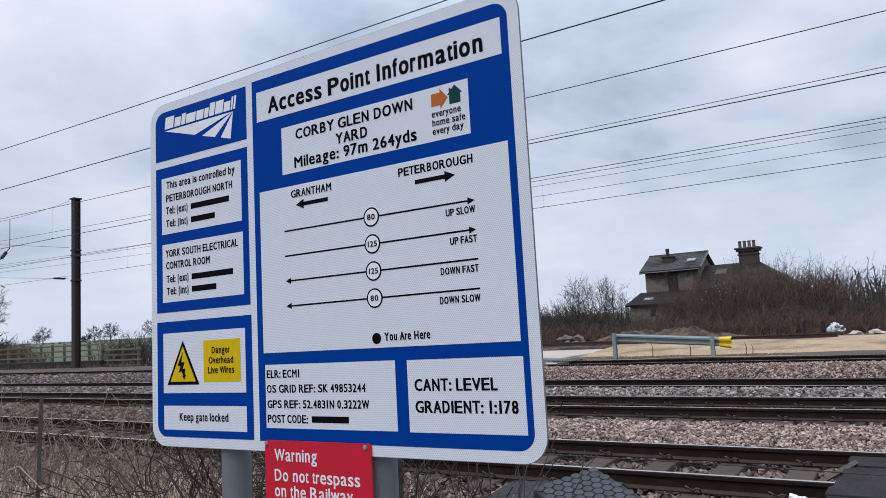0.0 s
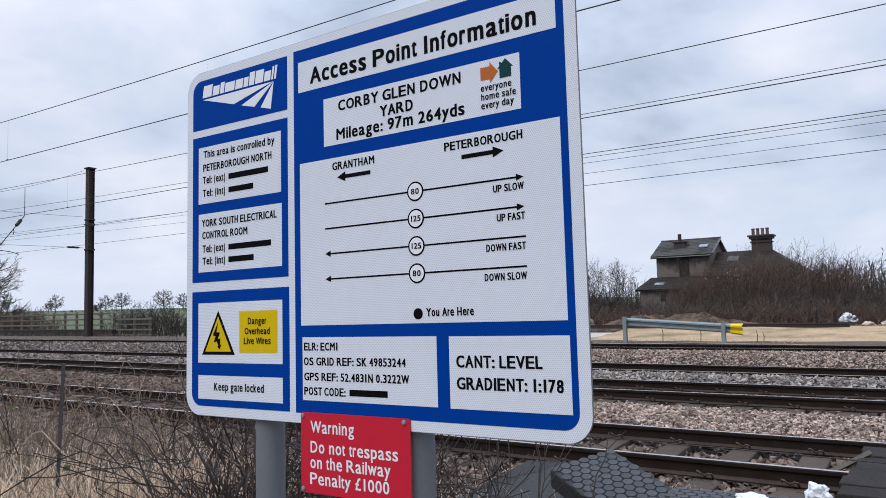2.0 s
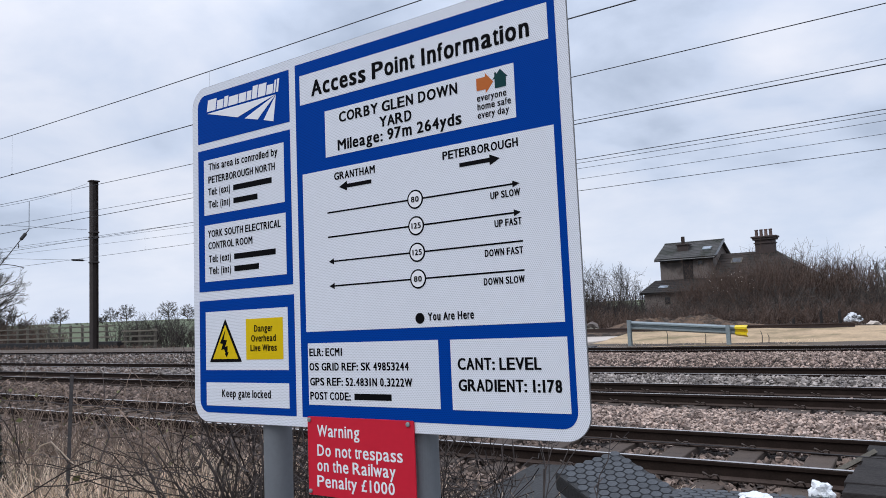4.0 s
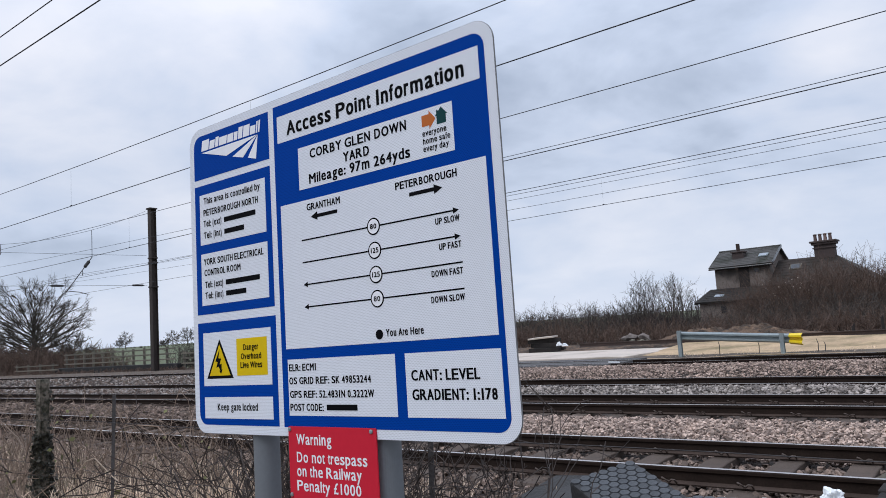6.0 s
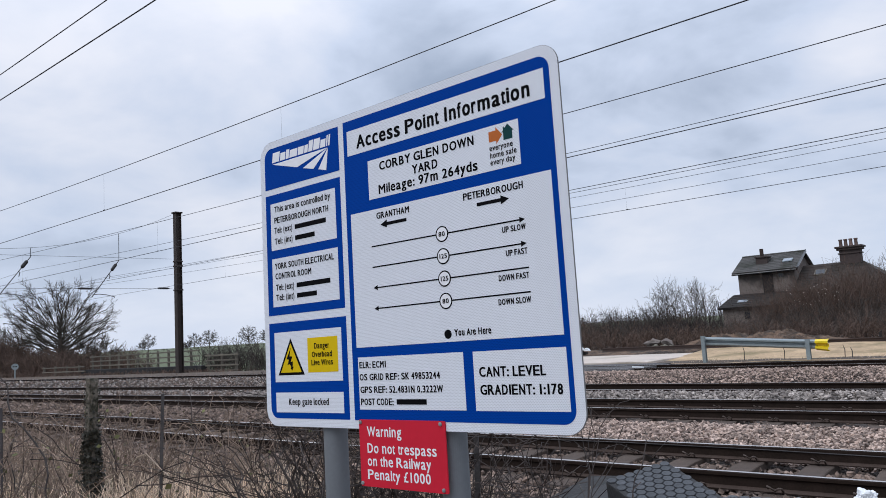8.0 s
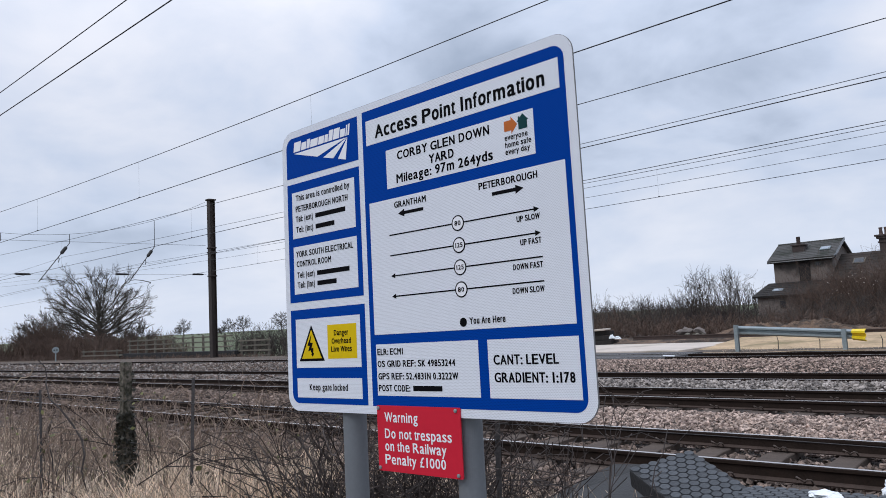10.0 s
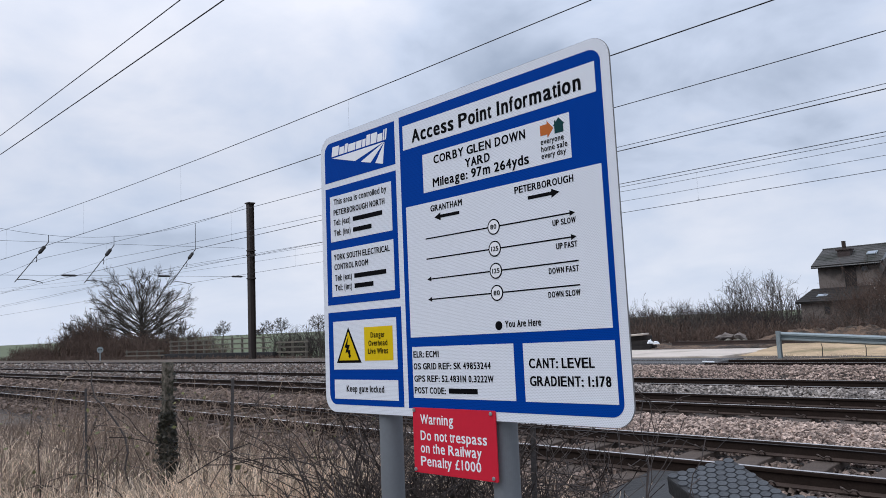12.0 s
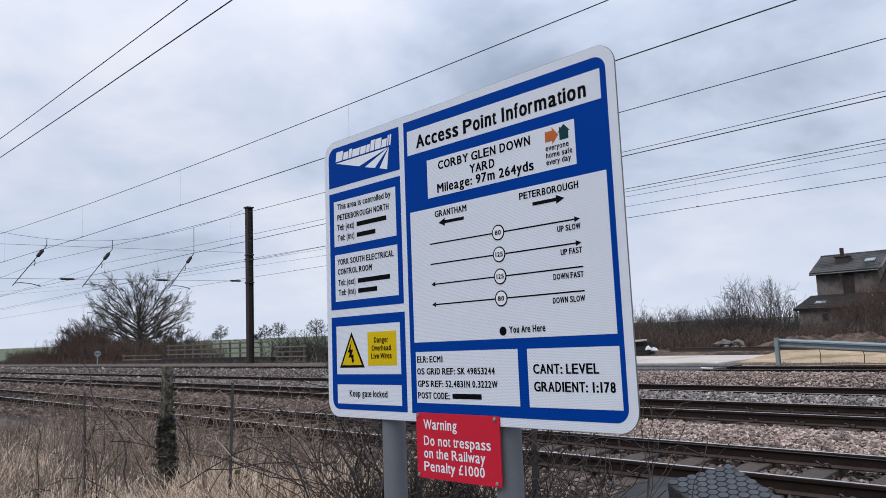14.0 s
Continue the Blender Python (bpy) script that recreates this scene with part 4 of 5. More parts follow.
def brambles(seed, n, xr, yr, label, mat="bramble"):
    rng = np.random.default_rng(seed)
    k = 10
    base = np.stack([rng.uniform(*xr, n), rng.uniform(*yr, n), np.full(n, -0.28)], -1)
    a = rng.uniform(0, 2 * np.pi, n)
    span = rng.uniform(0.5, 1.7, n)
    top = rng.uniform(0.6, 1.2, n)
    s = np.linspace(0, 1, k)
    P = base[:, None] + np.stack([np.cos(a)[:, None] * span[:, None] * s, np.sin(a)[:, None] * span[:, None] * s * 0.6, top[:, None] * np.sin(np.pi * s ** 0.75 * 0.86)], -1)
    P += rng.normal(0, 0.018, P.shape)
    r = np.repeat(rng.uniform(0.003, 0.006, n)[:, None], k, 1) * (1 - 0.6 * s)
    Q, q = grow(rng, P, r, 4, 0.8, 0.3, 0.2, 1.0, 4, 0.6, 0.1, 0.0, 0.1)
    v, f = join([tubes(P, r, 4), tubes(Q, np.maximum(q, 0.0012), 3)])
    tagged(np_mesh("brambles", v, f, mat), label, "brambles", kind="stuff")


brambles(31, 150, (-10, -2.6), (0.2, 3.2), "arching brown bramble stems among dead grass")
brambles(33, 170, (-16, -4.5), (2.2, 4.4), "low brown brambles at the edge of the ballast")
brambles(32, 15, (-8, -3.5), (0.6, 2.2), "dark arching bramble stems along the fence", "twig")


for mat, r, pts in (("twig", 0.0085, ((-6.3, 1.3), (-6.15, 1.12), (-5.7, 0.86), (-5.32, 0.55), (-5.2, 0.3), (-5.15, -0.3))), ("dry_grass", 0.006, ((-7.4, 0.2), (-7.2, 0.75), (-6.75, 1.12), (-6.5, 1.22))), ("bramble", 0.006, ((-6.0, 0.2), (-5.8, 0.9), (-5.3, 1.0), (-4.9, 0.8))), ("dry_grass", 0.005, ((-4.3, -0.2), (-4.05, 0.62), (-3.8, 0.78), (-3.5, 0.6)))):
    k = 14
    line = []
    for i in range(k):
        u = i / (k - 1) * (len(pts) - 1)
        a = min(int(u), len(pts) - 2)
        f = u - a
        line.append((pts[a][0] * (1 - f) + pts[a + 1][0] * f, 0.95 + 0.04 * math.sin(u * 3), pts[a][1] * (1 - f) + pts[a + 1][1] * f + 0.015 * math.sin(u * 7)))
    st = part("bramble_stem", tube(line, [r * (1 - 0.5 * abs(2 * i / (k - 1) - 1)) for i in range(k)], 6), mat)
    tagged(st, "thick arching dead bramble stem by the fence", "bramble", "bramble stems")


def bramble_leaves():
    rng = np.random.default_rng(35)
    n = 130
    c = np.stack([rng.uniform(-9, -3.2, n), rng.uniform(0.4, 3.0, n), rng.uniform(0.2, 0.85, n)], -1)
    s = rng.uniform(0.015, 0.03, n)[:, None]
    u = unit(rng.normal(0, 1, (n, 3)))
    v = unit(np.cross(u, rng.normal(0, 1, (n, 3))))
    V = np.stack([c - u * s, c + v * s * 0.7, c + u * s, c - v * s * 0.7], 1).reshape(-1, 3)
    tagged(np_mesh("bramble_leaves", V, np.arange(n * 4).reshape(n, 4), "green_grass"), "few dull green bramble leaves left on the stems", "leaves", kind="stuff")


bramble_leaves()


# ---- heap of rubber crossing panels ----
def rubber_panel(name, origin, ex, ey, nu, nv, label, pads=True, thick=0.12, pitch=0.088):
    """A thick rubber crossing panel: origin corner, edge directions ex and ey, size in pads."""
    ex, ey = Vector(ex).normalized(), Vector(ey)
    ey = (ey - ex * ey.dot(ex)).normalized()
    ez = ex.cross(ey)
    m = Matrix((ex, ey, ez)).transposed().to_4x4()
    m.translation = Vector(origin)
    ob = thing(name, m, label, "rubber panel", "rubber crossing panels")
    w, h = nu * pitch, nv * pitch * 0.866
    part("slab", box((0, 0, -thick), (w, h, 0), bevel=0.012), "rubber_dark", ob)
    if pads:
        bm = bmesh.new()
        r = pitch * 0.5
        ring = [(q * math.cos(radians(60 * i + 30 + a)), q * math.sin(radians(60 * i + 30 + a))) for i in range(6) for q, a in ((r * 0.98, -9), (r * 0.98, 9))]
        lower = [bm.verts.new((x, y, 0.0)) for x, y in ring]
        upper = [bm.verts.new((x * 0.93, y * 0.93, 0.006)) for x, y in ring]
        bm.faces.new(upper)
        for i in range(12):
            bm.faces.new((lower[i], lower[(i + 1) % 12], upper[(i + 1) % 12], upper[i]))
        me = bpy.data.meshes.new("pad")
        bm.to_mesh(me)
        bm.free()
        me.materials.append(M["rubber"])
        for j in range(nv):
            for i in range(nu - (j % 2)):
                p = new("pad", me)
                p.parent = ob
                p.location = ((i + 0.5 + 0.5 * (j % 2)) * pitch, (j + 0.55) * pitch * 0.866, 0.001)
    return ob


TOP_L, TOP_R = Vector((-1.290, 2.48, 0.508)), Vector((-1.055, 2.83, 0.578))
DOWN = Vector((0.828, -0.511, -0.232)).normalized()
rubber_panel("rubber_panel", TOP_L + DOWN * 0.88, TOP_R - TOP_L, -DOWN, 7, 17, "tilted black rubber crossing panel with raised hexagonal pads", True, 0.11, 0.061)
rubber_panel("rubber_panel", (-0.60, 2.02, 0.452), (1, 0.12, 0.0), (-0.12, 1, 0.0), 16, 12, "flat black rubber crossing panel with raised hexagonal pads", True, 0.11, 0.0602)


def smooth_panel():
    ob = thing("rubber_panel", pose(-1.6, 2.7, 0.2), "upturned smooth black rubber crossing panel sloping down", "rubber panel", "rubber crossing panels")
    bm = bmesh.new()
    corners = [Vector(p) - Vector((-1.6, 2.7, 0.2)) for p in ((-1.85, 3.26, 0.375), (-2.40, 2.95, 0.06), (-1.65, 2.05, 0.02), (-1.02, 2.42, 0.36), (-1.52, 3.20, 0.405))]
    n = (corners[1] - corners[0]).cross(corners[3] - corners[0]).normalized()
    hi = [bm.verts.new(c) for c in corners]
    lo = [bm.verts.new(c - n * 0.09) for c in corners]
    bm.faces.new(hi)
    bm.faces.new(lo[::-1])
    for a in range(5):
        b = (a + 1) % 5
        bm.faces.new((hi[b], hi[a], lo[a], lo[b]))
    bmesh.ops.recalc_face_normals(bm, faces=bm.faces[:])
    bmesh.ops.bevel(bm, geom=bm.edges[:], offset=0.01, segments=2, affect="EDGES")
    part("slab", bm, "rubber_dark", ob)


smooth_panel()
for i, (dx, dy, a) in enumerate(((0.03, 0.02, 6), (-0.05, 0.04, 9), (0.02, -0.03, 4), (-0.02, 0.05, 8), (0.04, 0.0, 5))):
    ob = thing("rubber_panel", pose(-0.05 + dx, 2.42 + dy, 0.275 - 0.122 * i, 0, 0, a), "black rubber crossing panel lying in a stack", "rubber panel", "rubber crossing panels")
    part("slab", box((-0.95, -0.42, -0.055), (0.72, 0.46 + 0.02 * i, 0.06), bevel=0.012), "rubber_dark", ob)


def crumpled(name, where, size, seed, label, mat="plastic"):
    bm = bmesh.new()
    bmesh.ops.create_icosphere(bm, subdivisions=4, radius=1.0)
    for v in bm.verts:
        n = 1 + 0.55 * noise.noise(Vector(v.co) * 1.7 + Vector((seed, 0, 0))) + 0.3 * abs(noise.noise(Vector(v.co) * 4.3 + Vector((0, seed, 0))))
        v.co = Vector((v.co.x * size[0] * n, v.co.y * size[1] * n, max(v.co.z, -0.25) * size[2] * n))
    ob = part(name, bm, mat, None)
    ob.location = where
    return tagged(ob, label, "plastic litter", "plastic litter")


crumpled("plastic_bag", (0.0, 2.84, 0.45), (0.05, 0.04, 0.055), 2, "crumpled white plastic bag on the rubber panels")
crumpled("plastic_bag", (-0.25, 2.56, 0.468), (0.065, 0.06, 0.016), 7, "flattened white plastic sheet lying on the rubber panels")


# ---- crossing deck ----
def crossing_deck():
    ob = thing("crossing_deck", pose(0, 0, 0), "dark timber crossing deck laid between and beside the rails", "crossing deck", kind="structure")
    for i in range(5):
        y = 5.74 + i * 0.262
        part("board", box((-0.17 + 0.02 * (i % 2), y, -0.16), (3.6, y + 0.25, -0.02 - 0.006 * (i % 3)), bevel=0.008), "timber", ob)
    for i in range(3):
        y = 4.66 + i * 0.30
        part("board", box((-0.14 - 0.02 * (i % 2), y, -0.26), (3.6, y + 0.29, 0.045 + 0.008 * (i % 2)), bevel=0.01), "timber", ob)


crossing_deck()
def far_deck():
    ob = thing("crossing_deck", pose(0, T4, RAIL_Z4), "grey rubber crossing deck across the raised track", "crossing deck", kind="structure")
    for i in range(6):
        x = -15.9 + i * 1.2
        part("deck_panel", box((x, -0.66, -0.14), (x + 1.18, 0.66, -0.015), bevel=0.012), "deck_grey", ob)
        part("deck_panel", box((x, -1.18, -0.25), (x + 1.18, -0.83, -0.01), bevel=0.012), "deck_grey", ob)
        part("deck_panel", box((x, 0.83, -0.2), (x + 1.18, 1.70, 0.0), bevel=0.012), "deck_grey", ob)


far_deck()
scrap = part("paper_scrap", box((-0.16, -0.1, 0.0), (0.16, 0.1, 0.02), pose(-8.75, 18.45, RAIL_Z4 + 0.01, 0, 4, 25)), "plastic")
tagged(scrap, "scrap of white paper lying on the crossing deck", "litter")
stick = part("timber_batten", tube([(-0.42, 6.05, -0.15), (-0.08, 6.56, 0.0)], 0.028, 4), "old_wood")
tagged(stick, "weathered grey batten leaning on the crossing deck", "timber")


# ---- yard beyond the tracks ----
def yard_height(x, y):
    return 0.17 + 0.26 * min(1.0, max(0.0, (y - 21.5) / 4.5)) + 0.05 * noise.noise((x * 0.5, y * 0.5, 2))


def sheet(name, x0, x1, y0, y1, step, fn, mat, label, category):
    xs, ys = np.arange(x0, x1 + step / 2, step), np.arange(y0, y1 + step / 2, step)
    V = np.array([(x, y, fn(x, y)) for y in ys for x in xs])
    nx = len(xs)
    F = np.array([(j * nx + i, j * nx + i + 1, (j + 1) * nx + i + 1, (j + 1) * nx + i) for j in range(len(ys) - 1) for i in range(nx - 1)])
    ob = np_mesh(name, V, F, mat)
    ob.data.shade_smooth()
    return tagged(ob, label, category, kind="structure")


sheet("sand_yard", -9.6, 22, 20.75, 27.2, 0.4, lambda x, y: yard_height(x, y) - 0.02, "sand", "bare sandy yellow ground of the yard beyond the tracks", "sand")
pad = part("concrete_pad", box((-24, 20.75, -0.1), (-9.5, 26.2, 0.255), bevel=0.02), "pad")
tagged(pad, "pale worn concrete pad beside the far track", "concrete pad", kind="structure")


def bank(x, y):
    u = (y - 27.6) / 4.0
    s = max(0.0, math.sin(math.pi * min(1, max(0, u)))) ** 0.8
    lump = 0.8 + 0.45 * noise.noise((x * 0.55, y * 0.6, 4)) + 0.25 * noise.noise((x * 1.9, y * 1.9, 4))
    side = min(1.0, max(0.0, (x + 12.2) / 2.2)) * min(1.0, max(0.0, (-5.2 - x) / 2.6))
    return 0.2 + 0.64 * s * max(0.72, 0.25 + 0.72 * lump + 0.32 * noise.noise((x * 3.4, y * 3.4, 7)) + 0.35 * abs(noise.noise((x * 7.5, y * 7.5, 3)))) * (0.25 + 0.75 * side)


sheet("earth_bank", -26, 16, 27.6, 31.6, 0.1, bank, "earth", "low mound of brown earth behind the siding", "earth mound")


def siding():
    ob = thing("siding_rail", pose(0, 26.4, 0.555), "rusty brown disused rail lying at the yard edge", "rail", kind="structure")
    part("rail", prism(RAIL, 0, -14.1, -2.1), "rust", ob)


siding()
rngr = random.Random(8)


def rubble(x, y, z, s, label, mat):
    bm = bmesh.new()
    bmesh.ops.create_icosphere(bm, subdivisions=2, radius=1.0)
    o = rngr.uniform(0, 50)
    for v in bm.verts:
        n = 1 + 0.7 * noise.noise(Vector(v.co) * 1.3 + Vector((o, 0, 0))) + 0.35 * noise.noise(Vector(v.co) * 3.7 + Vector((0, o, 0)))
        v.co = Vector((v.co.x * s * n * 1.3, v.co.y * s * n, v.co.z * s * n * 0.7))
    ob = part("rubble", bm, mat)
    ob.location = (x, y, z)
    tagged(ob, label, "rubble", "rubble lumps")


for x, s in ((-12.26, 0.24), (-11.66, 0.2)):
    rubble(x, 27.3, 0.66, s, "large pale broken lump of concrete rubble", "render_wall")
for i in range(14):
    rubble(rngr.uniform(-12.9, -11.2), rngr.uniform(26.9, 27.8), 0.44 + rngr.uniform(0, 0.12), rngr.uniform(0.04, 0.11), "pale broken lump of concrete rubble", "concrete")
for i in range(6):
    rubble(rngr.uniform(-2.2, 3.0), rngr.uniform(27.0, 28.2), 0.46, rngr.uniform(0.10, 0.26), "pale broken lump of stone by the scrub", "pad")
crumpled("rubbish_sack", (-2.33, 28.2, 0.60), (0.23, 0.17, 0.19), 4, "dirty white rubbish sack dumped by the scrub", "dirty_plastic")
for x, h in ((-3.37, 0.66), (-2.77, 0.66), (-4.3, 0.4)):
    st = part("concrete_stump", tube([(x, 28.6, 0.1), (x, 28.6, 0.25 + h), (x + 0.05, 28.55, 0.32 + h)], [0.055, 0.05, 0.03], 8), "timber")
    tagged(st, "short weathered concrete post stump in the scrub", "post", "concrete stumps")


def timber_stack():
    for i, (dx, dy, dz, a) in enumerate(((0, 0, 0.13, 4), (0.05, 0.32, 0.13, 8), (0.0, 0.16, 0.34, -3), (-0.1, 0.2, 0.55, 14))):
        ob = part("old_sleeper", box((-0.75, -0.13, -0.1), (0.75, 0.13, 0.1), bevel=0.012), "timber")
        ob.matrix_world = pose(-16.6 + dx, 27.7 + dy, 0.15 + dz, 0, 0, a)
        tagged(ob, "dark old timber sleeper in a loose pile", "timber", "old sleepers")


timber_stack()
cap_slab = part("broken_slab", box((-0.62, -0.3, -0.035), (0.62, 0.3, 0.035), bevel=0.012), "pad")
cap_slab.matrix_world = pose(-16.75, 27.86, 0.84, 2, -3, 6)
tagged(cap_slab, "pale broken concrete slab lying on the sleeper pile", "concrete slab")
for x, z, q, k in ((-15.72, 0.5, (0.10, 0.08, 0.12), 11), (-15.45, 0.46, (0.13, 0.1, 0.09), 13)):
    crumpled("plastic_bag", (x, 27.5, z), q, k, "dirty white plastic bag beside the sleeper pile")


def guard_rail():
    ob = thing("guard_rail", pose(0, 21.3, 0.2), "galvanised steel crash barrier with a yellow end", "crash barrier")
    prof = [(0.0, 0.125), (-0.03, 0.105), (-0.075, 0.085), (-0.075, 0.045), (-0.02, 0.02), (-0.02, -0.02), (-0.075, -0.045), (-0.075, -0.085), (-0.03, -0.105), (0.0, -0.125), (0.01, -0.12), (-0.02, -0.1), (-0.06, -0.08), (-0.06, -0.05), (-0.005, -0.025), (-0.005, 0.025), (-0.06, 0.05), (-0.06, 0.08), (-0.02, 0.1), (0.01, 0.12)]

    def beam(x0, x1, z0, z1, grow_y=0.0, tall=1.06):
        bm = prism(prof, 0, 0.0, 1.0)
        for v in bm.verts:
            s = v.co.x
            v.co = Vector((x0 + (x1 - x0) * s, v.co.y * 1.7 * (1 + grow_y * s) - 0.06, z0 + (z1 - z0) * s + v.co.z * (tall + grow_y * s * 0.4)))
        return bm
    part("beam", beam(-7.84, -4.65, 0.603, 0.385), "galv", ob)
    part("end_piece", beam(-4.65, -4.31, 0.375, 0.350, 0.5, 1.18), "yellow_paint", ob, "bright yellow painted flared end")
    for x, h in ((-7.77, 0.765), (-4.815, 0.545)):
        bm = bmesh.new()
        add_box(bm, (x - 0.055, -0.31, -0.1), (x - 0.043, -0.195, h))
        add_box(bm, (x - 0.043, -0.31, -0.1), (x + 0.055, -0.298, h))
        add_box(bm, (x - 0.043, -0.207, -0.1), (x + 0.055, -0.195, h))
        part("post", bm, "galv", ob)
        part("bolt", tube([(x + 0.01, -0.325, h - 0.12), (x + 0.01, -0.05, h - 0.12)], 0.018, 8), "galv", ob)


guard_rail()
grass("verge_grass", 6000, (-85, -24), (20.2, 24.3), (0.14, 0.38), "bramble", "low brown dead growth beside the raised track", 20, 0.45, 0.012, 0.02)
grass("yard_grass", 1500, (-9.0, -2.6), (21.0, 24.0), (0.05, 0.18), "dry_grass", "short dead grass in the sand under the crash barrier", 19, 0.4, 0.006, 0.12)
for x, y, h in ((-6.75, 21.5, 0.42), (-5.6, 21.5, 0.36), (-4.0, 21.45, 0.34), (-3.85, 21.6, 0.25)):
    st = part("dead_stalk", tube([(x, y, 0.12), (x + 0.02, y, 0.2 + h * 0.6), (x - 0.015, y, 0.2 + h)], [0.012, 0.012, 0.006], 5), "iron")
    tagged(st, "thin dark dead stalk standing in the sand", "plant stalk", "dead stalks")


# ---- old house ----
def old_house():
    ob = thing("house", pose(0, 0, 0), "derelict grey rendered house with dark slate roofs and tall chimney", "house")
    G = -0.2

    def slab_roof(name, a, b, c, d, t=0.14, mat="slate"):
        """Roof plane: a, b along the eave, c, d along the ridge."""
        bm = bmesh.new()
        lo = [bm.verts.new(p) for p in (a, b, c, d)]
        n = (Vector(b) - Vector(a)).cross(Vector(d) - Vector(a)).normalized() * t
        hi = [bm.verts.new(Vector(p) + n) for p in (a, b, c, d)]
        bm.faces.new(lo[::-1])
        bm.faces.new(hi)
        for i in range(4):
            j = (i + 1) % 4
            bm.faces.new((lo[i], lo[j], hi[j], hi[i]))
        return part(name, bm, mat, ob)

    def courses(roof, a, b, c, d, n, mat="slate"):
        """Slate courses as thin overlapping strips."""
        a, b, c, d = map(Vector, (a, b, c, d))
        nor = (b - a).cross(d - a).normalized()
        for i in range(n):
            s0, s1 = i / n, min(1.0, (i + 1.25) / n)
            bm = bmesh.new()
            q = [a + (d - a) * s0 + nor * 0.163, b + (c - b) * s0 + nor * 0.163, b + (c - b) * s1 + nor * 0.145, a + (d - a) * s1 + nor * 0.145]
            v = [bm.verts.new(p) for p in q]
            w = [bm.verts.new(p - nor * 0.015) for p in q]
            bm.faces.new(v)
            bm.faces.new((v[1], v[0], w[0], w[1]))
            bm.faces.new((v[2], v[1], w[1], w[2]))
            bm.faces.new((v[0], v[3], w[3], w[0]))
            part("slate_course", bm, mat, roof)
    # tall block
    X0, X1, Y0, YR, Y1, ZE, ZR = -19.45, -15.1, 60.3, 63.0, 65.7, 5.15, 6.44
    part("wall", prism([(Y0, G), (Y1, G), (Y1, ZE), (YR, ZR - 0.12), (Y0, ZE)], 0, X0, X1), "render_wall", ob)
    e0, e1 = X0 - 0.35, X1 + 0.25
    front = ((e0, Y0 - 0.35, ZE - 0.15), (e1, Y0 - 0.35, ZE - 0.15), (e1, YR, ZR), (e0, YR, ZR))
    back = ((e1, Y1 + 0.35, ZE - 0.15), (e0, Y1 + 0.35, ZE - 0.15), (e0, YR, ZR), (e1, YR, ZR))
    r = slab_roof("roof", *front)
    courses(r, *front, 10)
    slab_roof("roof", *back)
    part("ridge", tube([(e0, YR, ZR + 0.14), (e1, YR, ZR + 0.14)], 0.10, 8), "slate", ob)
    part("gutter", tube([(e0, Y0 - 0.42, ZE - 0.16), (e1, Y0 - 0.42, ZE - 0.16)], 0.07, 6), "dark_pane", ob)
    part("bargeboard", box((e1 - 0.02, -0.03, -0.10), (e1 + 0.03, 3.75, 0.12), Matrix.Translation((0, Y0 - 0.38, ZE - 0.12)) @ Matrix.Rotation(math.atan2(ZR - ZE + 0.15, YR - Y0 + 0.35), 4, "X")), "dark_pane", ob)
    sk = part("skylight", box((-0.36, -0.3, 0.02), (0.36, 0.3, 0.09), Matrix.Translation((-15.77, 61.3, 5.82)) @ Matrix.Rotation(math.atan2(ZR - ZE + 0.15, YR - Y0 + 0.35), 4, "X")), "galv", ob, "pale framed skylight")
    part("pane", box((-0.29, -0.23, 0.085), (0.29, 0.23, 0.105), Matrix.Translation((-15.77, 61.3, 5.82)) @ Matrix.Rotation(math.atan2(ZR - ZE + 0.15, YR - Y0 + 0.35), 4, "X")), "glass", sk)
    st = part("chimney", box((-18.2, 61.2, 5.2), (-17.3, 62.0, 6.27), bevel=0.02), "brick", ob)
    part("chimney_cap", box((-18.29, 61.1, 6.27), (-17.21, 62.1, 6.38), bevel=0.02), "brick", st)
    part("flue", tube([(-17.82, 61.7, 6.38), (-17.82, 61.7, 7.02)], 0.15, 10), "rust", st)
    # boarded bay and a small window on the tall front
    part("boarding", box((-17.55, Y0 - 0.06, 3.2), (-16.75, Y0 + 0.02, 4.95)), "timber", ob, "dark boarded opening")
    w = part("window", box((-16.35, Y0 - 0.05, 4.45), (-15.9, Y0 + 0.02, 4.85)), "old_wood", ob)
    part("pane", box((-16.31, Y0 - 0.07, 4.49), (-15.94, Y0 - 0.055, 4.81)), "dark_pane", w)
    # lean-to in front
    L0, L1, LY = -19.88, -14.6, 57.2
    part("lean_to_wall", prism([(LY, G), (Y0 - 0.01, G), (Y0 - 0.01, 3.25), (LY, 2.3)], 0, L0, L1), "render_wall", ob)
    lean = ((L0 - 0.3, LY - 0.3, 2.2), (L1 + 0.2, LY - 0.3, 2.2), (L1 + 0.2, Y0 - 0.02, 3.25), (L0 - 0.05, Y0 - 0.02, 3.25))
    r = slab_roof("lean_to_roof", *lean, t=0.12, mat="slate_dark")
    courses(r, *lean, 7, "slate_dark")
    sk = part("skylight", box((-0.38, -0.3, 0.10), (0.38, 0.3, 0.17), Matrix.Translation((-18.65, 58.4, 2.66)) @ Matrix.Rotation(0.33, 4, "X")), "galv", ob, "pale framed skylight")
    part("pane", box((-0.31, -0.23, 0.165), (0.31, 0.23, 0.185), Matrix.Translation((-18.65, 58.4, 2.66)) @ Matrix.Rotation(0.33, 4, "X")), "glass", sk)
    w = part("window", box((-18.25, LY - 0.05, 1.35), (-17.75, LY + 0.02, 2.0)), "old_wood", ob)
